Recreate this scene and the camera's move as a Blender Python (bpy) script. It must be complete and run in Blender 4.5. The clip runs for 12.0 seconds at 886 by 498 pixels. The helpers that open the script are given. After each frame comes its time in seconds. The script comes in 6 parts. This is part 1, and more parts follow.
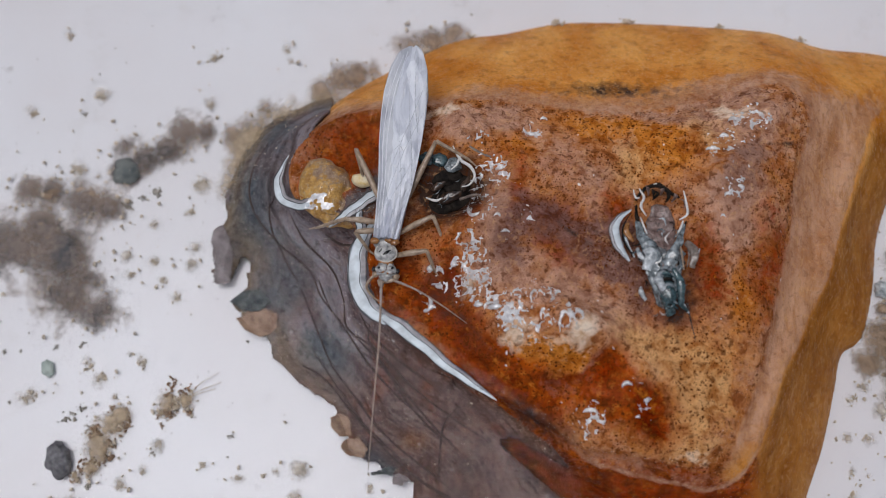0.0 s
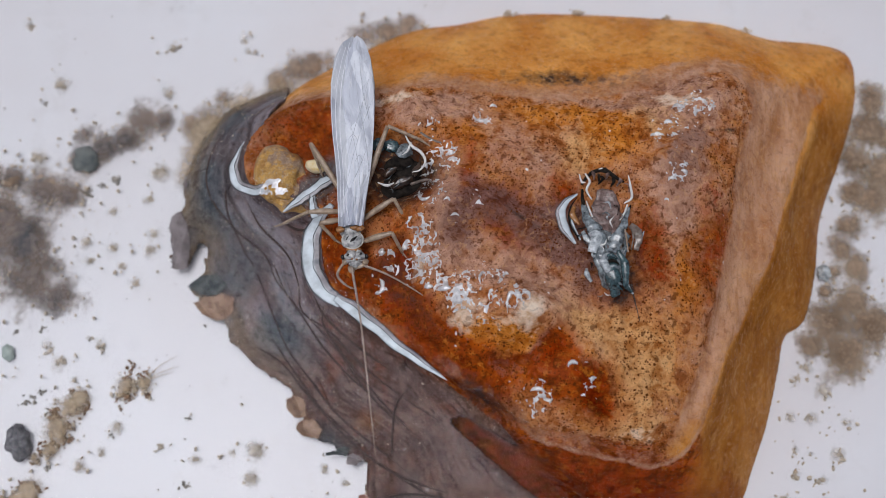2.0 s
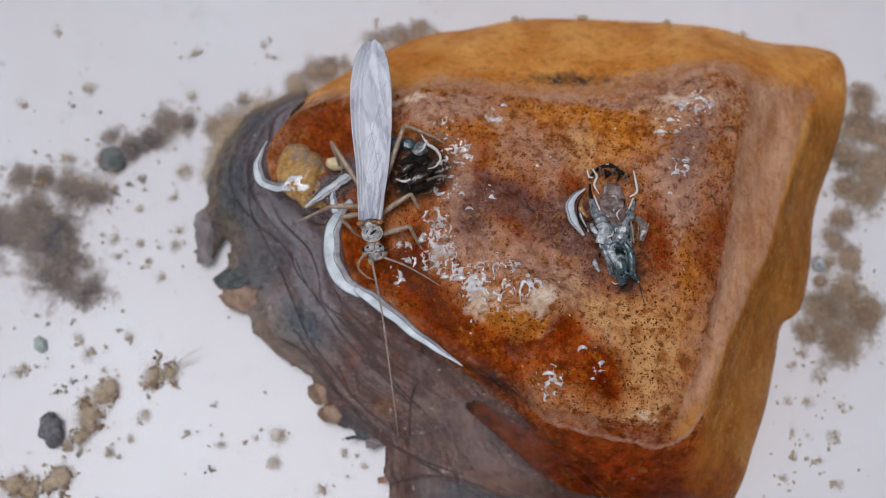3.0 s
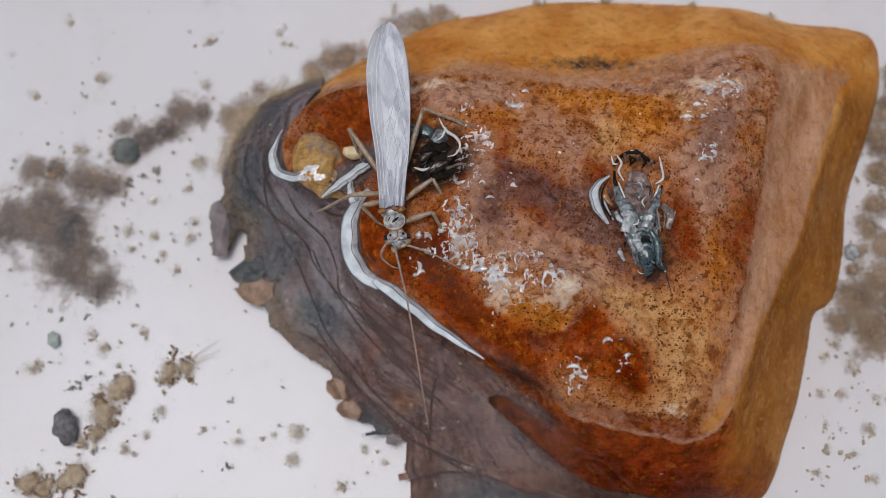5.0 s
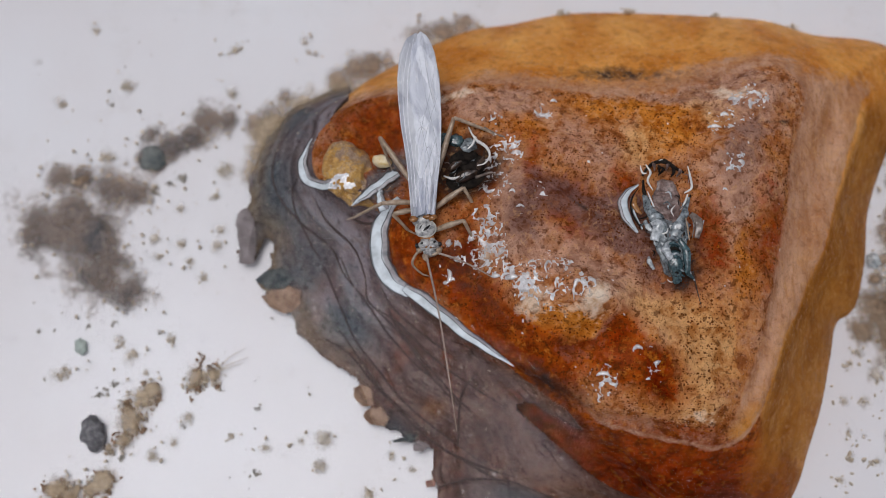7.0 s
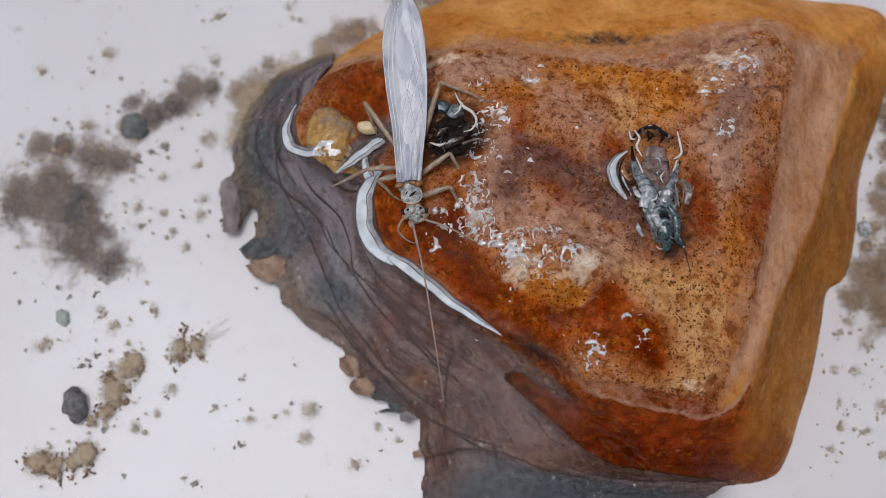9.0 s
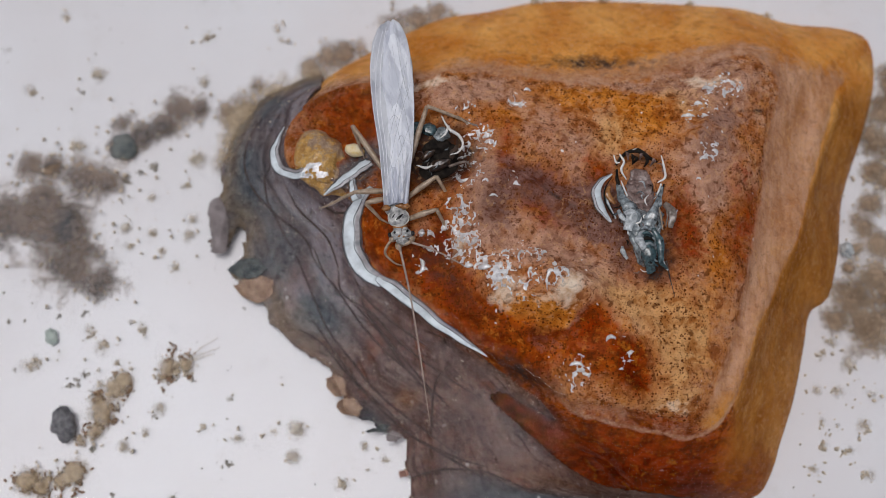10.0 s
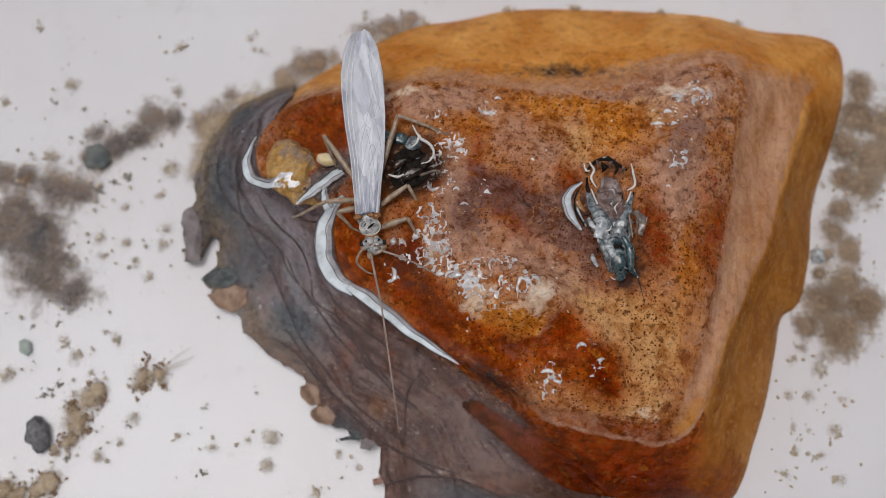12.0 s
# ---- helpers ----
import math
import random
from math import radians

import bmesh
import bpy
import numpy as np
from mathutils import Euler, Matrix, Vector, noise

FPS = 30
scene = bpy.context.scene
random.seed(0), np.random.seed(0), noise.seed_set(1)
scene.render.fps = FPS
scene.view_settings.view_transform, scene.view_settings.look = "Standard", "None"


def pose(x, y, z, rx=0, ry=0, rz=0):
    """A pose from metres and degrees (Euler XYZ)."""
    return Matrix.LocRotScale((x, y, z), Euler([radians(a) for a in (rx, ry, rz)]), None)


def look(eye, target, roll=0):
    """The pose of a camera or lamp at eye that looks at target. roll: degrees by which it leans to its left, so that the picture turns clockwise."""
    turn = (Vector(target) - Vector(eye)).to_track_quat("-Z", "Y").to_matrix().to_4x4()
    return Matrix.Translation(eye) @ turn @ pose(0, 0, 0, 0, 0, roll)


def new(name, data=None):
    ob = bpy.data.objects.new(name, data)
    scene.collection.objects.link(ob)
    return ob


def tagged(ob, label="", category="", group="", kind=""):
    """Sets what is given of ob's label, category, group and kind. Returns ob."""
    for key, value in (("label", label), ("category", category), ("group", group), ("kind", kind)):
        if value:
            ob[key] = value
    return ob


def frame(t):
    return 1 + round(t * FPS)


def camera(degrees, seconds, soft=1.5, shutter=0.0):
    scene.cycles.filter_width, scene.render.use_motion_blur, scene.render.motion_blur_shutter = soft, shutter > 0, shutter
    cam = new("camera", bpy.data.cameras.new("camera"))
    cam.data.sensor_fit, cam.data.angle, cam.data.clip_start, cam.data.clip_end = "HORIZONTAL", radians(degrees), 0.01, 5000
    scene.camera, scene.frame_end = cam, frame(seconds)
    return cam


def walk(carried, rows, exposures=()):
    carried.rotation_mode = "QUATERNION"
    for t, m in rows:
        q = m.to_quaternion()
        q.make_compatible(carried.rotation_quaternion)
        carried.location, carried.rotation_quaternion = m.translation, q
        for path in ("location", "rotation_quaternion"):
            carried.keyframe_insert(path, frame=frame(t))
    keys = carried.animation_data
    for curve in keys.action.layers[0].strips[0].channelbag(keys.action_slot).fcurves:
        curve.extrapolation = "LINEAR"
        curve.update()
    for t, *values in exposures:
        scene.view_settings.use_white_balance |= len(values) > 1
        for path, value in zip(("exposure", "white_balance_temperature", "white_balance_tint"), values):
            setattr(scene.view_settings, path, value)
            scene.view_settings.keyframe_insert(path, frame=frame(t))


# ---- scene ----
cam = camera(35.0, 12.0, soft=0.5)
cam.data.dof.use_dof, cam.data.dof.focus_distance, cam.data.dof.aperture_fstop = True, 0.0510, 60.0
PATH = [
    (0, (0.000186, -0.009838, 0.053524), (-0.002517, 0.004692, -0.004627), -9.19),
    (0.2, (0.000363, -0.010343, 0.053285), (-0.002330, 0.004435, -0.004865), -8.92),
    (0.5, (0.000628, -0.010666, 0.052929), (-0.001892, 0.003895, -0.005223), -8.42),
    (0.7, (0.000876, -0.010865, 0.052877), (-0.001838, 0.003646, -0.005279), -9.11),
    (1, (0.001484, -0.011090, 0.052895), (-0.000825, 0.003076, -0.005362), -7.85),
    (1.2, (0.001222, -0.010940, 0.053328), (-0.001047, 0.003746, -0.004912), -7.42),
    (1.5, (0.001548, -0.010687, 0.053920), (-0.000344, 0.003927, -0.004243), -6.09),
    (1.7, (0.000998, -0.010695, 0.054262), (-0.000981, 0.003834, -0.004018), -6.67),
    (2, (0.001195, -0.010823, 0.054455), (-0.000552, 0.003911, -0.003682), -5.64),
    (2.2, (0.000162, -0.011346, 0.055265), (-0.001596, 0.002792, -0.002882), -6.19),
    (2.5, (0.000614, -0.012102, 0.056442), (-0.000908, 0.002724, -0.001677), -4.85),
    (2.7, (0.000311, -0.012337, 0.056909), (-0.001266, 0.002311, -0.001469), -5.37),
    (3, (0.000313, -0.012107, 0.056892), (-0.000984, 0.003016, -0.001156), -4.14),
    (3.2, (0.000149, -0.012045, 0.056371), (-0.001308, 0.003276, -0.001622), -4.71),
    (4.8, (0.000373, -0.011369, 0.055777), (-0.001875, 0.004082, -0.002156), -7.77),
    (5, (0.000500, -0.011878, 0.055437), (-0.001922, 0.002987, -0.002642), -8.79),
    (5.2, (0.000378, -0.011954, 0.055437), (-0.002093, 0.003047, -0.002648), -8.77),
    (5.5, (0.000321, -0.012037, 0.055473), (-0.001814, 0.002658, -0.002660), -7.82),
    (5.7, (0.000366, -0.012078, 0.055597), (-0.001830, 0.002838, -0.002541), -7.98),
    (6, (-0.000148, -0.012075, 0.055764), (-0.002464, 0.002618, -0.002363), -8.51),
    (6.2, (-0.000067, -0.012118, 0.055582), (-0.002268, 0.002956, -0.002422), -7.84),
    (6.5, (-0.001037, -0.012280, 0.055593), (-0.003339, 0.002493, -0.002514), -8.38),
    (6.7, (-0.000763, -0.012018, 0.055629), (-0.002822, 0.003061, -0.002365), -7.26),
    (7, (-0.001135, -0.012005, 0.055869), (-0.002932, 0.003212, -0.002142), -6.21),
    (7.2, (-0.000301, -0.011506, 0.055553), (-0.002048, 0.003896, -0.002410), -6.00),
    (8.8, (-0.000730, -0.011783, 0.055369), (-0.001866, 0.002675, -0.002852), -4.23),
    (9, (-0.001058, -0.012196, 0.055049), (-0.002377, 0.002124, -0.003202), -4.91),
    (9.2, (-0.001025, -0.012220, 0.054993), (-0.002027, 0.002271, -0.003212), -3.55),
    (9.5, (-0.001465, -0.012029, 0.055022), (-0.002427, 0.002331, -0.003227), -3.42),
    (9.7, (-0.001298, -0.011839, 0.055202), (-0.002097, 0.002374, -0.002949), -2.86),
    (10, (-0.000920, -0.011829, 0.055641), (-0.001815, 0.002843, -0.002531), -3.08),
    (10.2, (0.000025, -0.011649, 0.055802), (-0.000394, 0.003943, -0.002304), -1.39),
    (10.5, (-0.000284, -0.011380, 0.056046), (-0.000784, 0.003914, -0.001970), -1.69),
    (10.7, (0.000060, -0.011168, 0.056157), (-0.000270, 0.004203, -0.001868), -1.26),
    (11, (0.000173, -0.010859, 0.056352), (-0.000244, 0.004229, -0.001718), -1.65),
    (11.2, (-0.000124, -0.011016, 0.056221), (-0.000666, 0.003591, -0.001916), -2.24),
    (11.5, (0.000166, -0.011324, 0.055945), (-0.000350, 0.003439, -0.002209), -2.11),
    (11.7, (-0.000208, -0.011577, 0.055946), (-0.000735, 0.002949, -0.002225), -2.01),
    (12, (-0.000290, -0.011673, 0.055903), (-0.000692, 0.003114, -0.002245), -1.53),
]
walk(cam, [(t, look(eye, target, roll)) for t, eye, target, roll in PATH], exposures=[(0.0, -0.79, 6220, 12), (0.8, -0.75, 6200, 12), (1.5, -0.70, 6150, 12), (2.4, -0.72, 6130, 12), (3.2, -0.78, 6220, 12), (5.2, -0.80, 6380, 12), (6.6, -0.78, 6300, 12), (9.2, -0.78, 6320, 12), (11.0, -0.80, 6520, 11), (12.0, -0.80, 6560, 11)])

# ---- light: bright overcast sky with a soft, veiled sun ----
SUN_DIRECTION = Vector((-0.16, 0.02, 0.98)).normalized()
world = bpy.data.worlds.new("overcast_sky")
scene.world = world
world.use_nodes = True
wn = world.node_tree
sky = wn.nodes.new("ShaderNodeTexSky")
sky.sky_type = "NISHITA"
sky.sun_disc = False
sky.sun_elevation = math.asin(SUN_DIRECTION.z)
sky.sun_rotation = math.atan2(SUN_DIRECTION.x, SUN_DIRECTION.y)
sky.air_density, sky.dust_density, sky.ozone_density = 0.6, 6.0, 1.0
pale = wn.nodes.new("ShaderNodeHueSaturation")
pale.inputs["Saturation"].default_value = 0.50
wn.links.new(sky.outputs[0], pale.inputs["Color"])
background = wn.nodes["Background"]
wn.links.new(pale.outputs[0], background.inputs["Color"])
background.inputs["Strength"].default_value = 0.115
lamp = bpy.data.lights.new("sun", "SUN")
lamp.energy, lamp.angle, lamp.color = 1.4, radians(24), (1.0, 0.98, 0.975)
sun = new("sun", lamp)
sun.matrix_world = look(SUN_DIRECTION * 2, (0, 0, 0))

# ---- helpers of this scene; lengths in millimetres ----
MM = 0.001
WATER = 4.5


def curve_points(points, n, closed=False):
    """n points along a smooth curve through the given ones."""
    p = np.array(points, float)
    m = len(p)
    ext = np.concatenate([p[-1:], p, p[:2]]) if closed else np.concatenate([2 * p[:1] - p[1:2], p, 2 * p[-1:] - p[-2:-1]])
    spans = m if closed else m - 1
    u = np.linspace(0, spans, n, endpoint=not closed)
    i = np.minimum(u.astype(int), spans - 1)
    f = (u - i)[:, None]
    a, b, c, d = ext[i], ext[i + 1], ext[i + 2], ext[i + 3]
    return 0.5 * (2 * b + (c - a) * f + (2 * a - 5 * b + 4 * c - d) * f ** 2 + (3 * b - a - 3 * c + d) * f ** 3)


def distance(x, y, line, closed=True):
    """Distance of points to a polyline."""
    best = np.full(np.shape(x), 1e9)
    pairs = zip(line, np.roll(line, -1, axis=0)) if closed else zip(line[:-1], line[1:])
    for a, b in pairs:
        d = b - a
        k = np.clip(((x - a[0]) * d[0] + (y - a[1]) * d[1]) / (d @ d + 1e-12), 0, 1)
        best = np.minimum(best, (x - a[0] - k * d[0]) ** 2 + (y - a[1] - k * d[1]) ** 2)
    return np.sqrt(best)


def inside(x, y, line):
    res = np.zeros(np.shape(x), bool)
    for a, b in zip(line, np.roll(line, -1, axis=0)):
        if a[1] != b[1]:
            cross = (a[1] > y) != (b[1] > y)
            res ^= cross & (x < (b[0] - a[0]) * (y - a[1]) / (b[1] - a[1]) + a[0])
    return res


def lattice(x, y, seed):
    i = x.astype(np.int64) * 374761393 + y.astype(np.int64) * 668265263 + seed * 1442695041
    i = (i ^ (i >> 13)) * 1274126177
    return ((i ^ (i >> 16)) & 0xFFFF) / 65535.0


def grain(x, y, size, seed, octaves=3):
    """Smooth noise from -1 to 1 with features of about that size."""
    out, amp, tot = 0.0, 1.0, 0.0
    for k in range(octaves):
        u, v = np.asarray(x) / size * 2 ** k + 1000, np.asarray(y) / size * 2 ** k + 1000
        iu, iv = np.floor(u), np.floor(v)
        fu, fv = u - iu, v - iv
        fu, fv = fu * fu * (3 - 2 * fu), fv * fv * (3 - 2 * fv)
        s = seed + 17 * k
        low = lattice(iu, iv, s) * (1 - fu) + lattice(iu + 1, iv, s) * fu
        high = lattice(iu, iv + 1, s) * (1 - fu) + lattice(iu + 1, iv + 1, s) * fu
        out = out + amp * ((low * (1 - fv) + high * fv) * 2 - 1)
        tot += amp
        amp *= 0.5
    return out / tot


def step(a, b, x):
    t = np.clip((x - a) / (b - a), 0, 1)
    return t * t * (3 - 2 * t)


def hump(x, y, cx, cy, rx, ry=None, turn=0.0):
    ry = ry or rx
    c, s = math.cos(radians(turn)), math.sin(radians(turn))
    u, v = (x - cx) * c + (y - cy) * s, -(x - cx) * s + (y - cy) * c
    return np.exp(-(u / rx) ** 2 - (v / ry) ** 2)


def link(name, mesh, material, parent=None, label="", smooth=True):
    mesh.materials.append(material)
    if smooth:
        mesh.polygons.foreach_set("use_smooth", [True] * len(mesh.polygons))
    ob = new(name, mesh)
    if parent:
        ob.parent = parent
    if label:
        ob["label"] = label
    return ob


def part(name, bm, material, parent=None, label="", smooth=True):
    """Links a bmesh drawn in millimetres as one mesh object."""
    mesh = bpy.data.meshes.new(name)
    bmesh.ops.scale(bm, vec=(MM, MM, MM), verts=bm.verts)
    bmesh.ops.recalc_face_normals(bm, faces=bm.faces)
    bm.to_mesh(mesh)
    bm.free()
    return link(name, mesh, material, parent, label, smooth)


def sheet(name, x, y, z, keep, material, parent=None, label="", masks=None):
    """A height field in millimetres; only the cells whose corners are all kept."""
    index = -np.ones(x.shape, int)
    index[keep] = np.arange(keep.sum())
    q = np.stack([index[:-1, :-1], index[1:, :-1], index[1:, 1:], index[:-1, 1:]], -1).reshape(-1, 4)
    q = q[(q >= 0).all(1)]
    co = np.stack([x[keep], y[keep], z[keep]], -1) * MM
    mesh = bpy.data.meshes.new(name)
    mesh.from_pydata(co.tolist(), [], q.tolist())
    for key, values in (masks or {}).items():
        layer = mesh.attributes.new(key, "FLOAT", "POINT")
        layer.data.foreach_set("value", np.clip(values[keep], 0, 1).astype(np.float32))
    mesh.update()
    return link(name, mesh, material, parent, label)


def mesh_grid(x0, x1, y0, y1, stepping):
    gx, gy = np.arange(x0, x1, stepping), np.arange(y0, y1, stepping)
    return np.meshgrid(gx, gy, indexing="ij")


def tube(bm, points, radii, sides=8, n=None, flat=1.0, closed_ends=True):
    """A round rod along a smooth curve; radii run along it."""
    pts = curve_points(points, n or 4 * len(points))
    r = [float(v) for v in np.interp(np.linspace(0, 1, len(pts)), np.linspace(0, 1, max(2, np.size(radii))), np.resize(radii, max(2, np.size(radii))))]
    rings, up = [], Vector((0, 0, 1))
    for k, c in enumerate(pts):
        along = Vector(pts[min(k + 1, len(pts) - 1)] - pts[max(k - 1, 0)]).normalized()
        side = along.cross(up)
        if side.length < 1e-3:
            side = along.cross(Vector((0, 1, 0)))
        side.normalize()
        over = side.cross(along)
        rings.append([bm.verts.new(Vector(c) + r[k] * (math.cos(a) * side + math.sin(a) * flat * over)) for a in (2 * math.pi * j / sides for j in range(sides))])
    for a, b in zip(rings, rings[1:]):
        for j in range(sides):
            bm.faces.new((a[j], a[(j + 1) % sides], b[(j + 1) % sides], b[j]))
    if closed_ends:
        bm.faces.new(rings[0][::-1])
        bm.faces.new(rings[-1])
    return rings


def lump(bm, centre, radii, turn=(0, 0, 0), detail=2, rough=0.0, seed=0):
    """A rounded, slightly uneven body."""
    m = Matrix.Translation(centre) @ Euler([radians(a) for a in turn]).to_matrix().to_4x4() @ Matrix.Diagonal((*radii, 1))
    made = bmesh.ops.create_icosphere(bm, subdivisions=detail, radius=1.0)["verts"]
    for v in made:
        if rough:
            v.co *= 1 + rough * noise.noise(v.co * 1.7 + Vector((seed * 3.1, seed * 7.7, 0)))
        v.co = m @ v.co
    return made


def thing(name, place, label, category, group="", kind=""):
    ob = new(name)
    ob.empty_display_size = 0.001
    ob.location = Vector(place) * MM
    return tagged(ob, label, category, group, kind)


# ---- materials ----
class Nodes:
    def __init__(self, name):
        self.mat = bpy.data.materials.new(name)
        self.mat.use_nodes = True
        self.t = self.mat.node_tree
        self.bsdf = self.t.nodes["Principled BSDF"]
        self.coord = self.t.nodes.new("ShaderNodeTexCoord").outputs["Object"]

    def set(self, **values):
        for key, v in values.items():
            socket = self.bsdf.inputs[key.replace("_", " ")]
            if isinstance(v, bpy.types.NodeSocket):
                self.t.links.new(v, socket)
            else:
                socket.default_value = (*v, 1) if isinstance(v, tuple) and len(v) == 3 and socket.type == "RGBA" else v
        return self

    def noise(self, size, detail=4.0, rough=0.55, distortion=0.0, stretch=None):
        n = self.t.nodes.new("ShaderNodeTexNoise")
        n.inputs["Scale"].default_value = 1000.0 / size
        n.inputs["Detail"].default_value, n.inputs["Roughness"].default_value = detail, rough
        n.inputs["Distortion"].default_value = distortion
        vec = self.coord
        if stretch:
            m = self.t.nodes.new("ShaderNodeMapping")
            m.inputs["Scale"].default_value = stretch
            self.t.links.new(vec, m.inputs["Vector"])
            vec = m.outputs[0]
        self.t.links.new(vec, n.inputs["Vector"])
        return n.outputs["Fac"]

    def dots(self, size, small, large):
        """Scattered round dots, each of its own size."""
        n = self.t.nodes.new("ShaderNodeTexVoronoi")
        n.inputs["Scale"].default_value = 1000.0 / size
        warp = self.t.nodes.new("ShaderNodeTexNoise")
        warp.inputs["Scale"].default_value, warp.inputs["Detail"].default_value = 1400.0 / size, 2.0
        shift = self.t.nodes.new("ShaderNodeVectorMath")
        shift.operation = "MULTIPLY_ADD"
        self.t.links.new(self.coord, warp.inputs["Vector"])
        self.t.links.new(warp.outputs["Color"], shift.inputs[0])
        shift.inputs[1].default_value = (size * 0.0007,) * 3
        self.t.links.new(self.coord, shift.inputs[2])
        self.t.links.new(shift.outputs[0], n.inputs["Vector"])
        own = self.span(n.outputs["Color"], 0.35, 0.9, small, large)
        gap = self.t.nodes.new("ShaderNodeMath")
        gap.operation = "SUBTRACT"
        self.t.links.new(own, gap.inputs[0])
        self.t.links.new(n.outputs["Distance"], gap.inputs[1])
        return self.span(gap.outputs[0], -0.03, 0.05)

    def lines(self, value, count, wander, width):
        """Thin wandering lines along the steps of a value."""
        add = self.t.nodes.new("ShaderNodeMath")
        add.operation = "MULTIPLY_ADD"
        self.t.links.new(value, add.inputs[0])
        add.inputs[1].default_value = count
        self.t.links.new(wander, add.inputs[2])
        saw = self.t.nodes.new("ShaderNodeMath")
        saw.operation = "PINGPONG"
        self.t.links.new(add.outputs[0], saw.inputs[0])
        saw.inputs[1].default_value = 0.5
        return self.span(saw.outputs[0], width, width * 0.3)

    def span(self, value, a, b, to_a=0.0, to_b=1.0):
        n = self.t.nodes.new("ShaderNodeMapRange")
        for k, v in zip(("From Min", "From Max", "To Min", "To Max"), (a, b, to_a, to_b)):
            n.inputs[k].default_value = v
        self.t.links.new(value, n.inputs["Value"])
        return n.outputs[0]

    def mask(self, name):
        n = self.t.nodes.new("ShaderNodeAttribute")
        n.attribute_name = name
        return n.outputs["Fac"]

    def math(self, op, a, b=0.0):
        n = self.t.nodes.new("ShaderNodeMath")
        n.operation = op
        n.use_clamp = True
        for s, v in zip(n.inputs, (a, b)):
            if isinstance(v, bpy.types.NodeSocket):
                self.t.links.new(v, s)
            else:
                s.default_value = v
        return n.outputs[0]

    def mix(self, fac, a, b):
        n = self.t.nodes.new("ShaderNodeMix")
        n.data_type = "RGBA"
        for s, v in ((n.inputs[0], fac), (n.inputs[6], a), (n.inputs[7], b)):
            if isinstance(v, bpy.types.NodeSocket):
                self.t.links.new(v, s)
            else:
                s.default_value = (*v, 1) if isinstance(v, tuple) else v
        return n.outputs[2]

    def bump(self, height, depth, strength=1.0, below=None):
        n = self.t.nodes.new("ShaderNodeBump")
        n.inputs["Strength"].default_value, n.inputs["Distance"].default_value = strength, depth * MM
        self.t.links.new(height, n.inputs["Height"])
        if below:
            self.t.links.new(below, n.inputs["Normal"])
        return n.outputs[0]

    def random(self):
        return self.t.nodes.new("ShaderNodeObjectInfo").outputs["Random"]

    def island(self):
        return self.t.nodes.new("ShaderNodeNewGeometry").outputs["Random Per Island"]


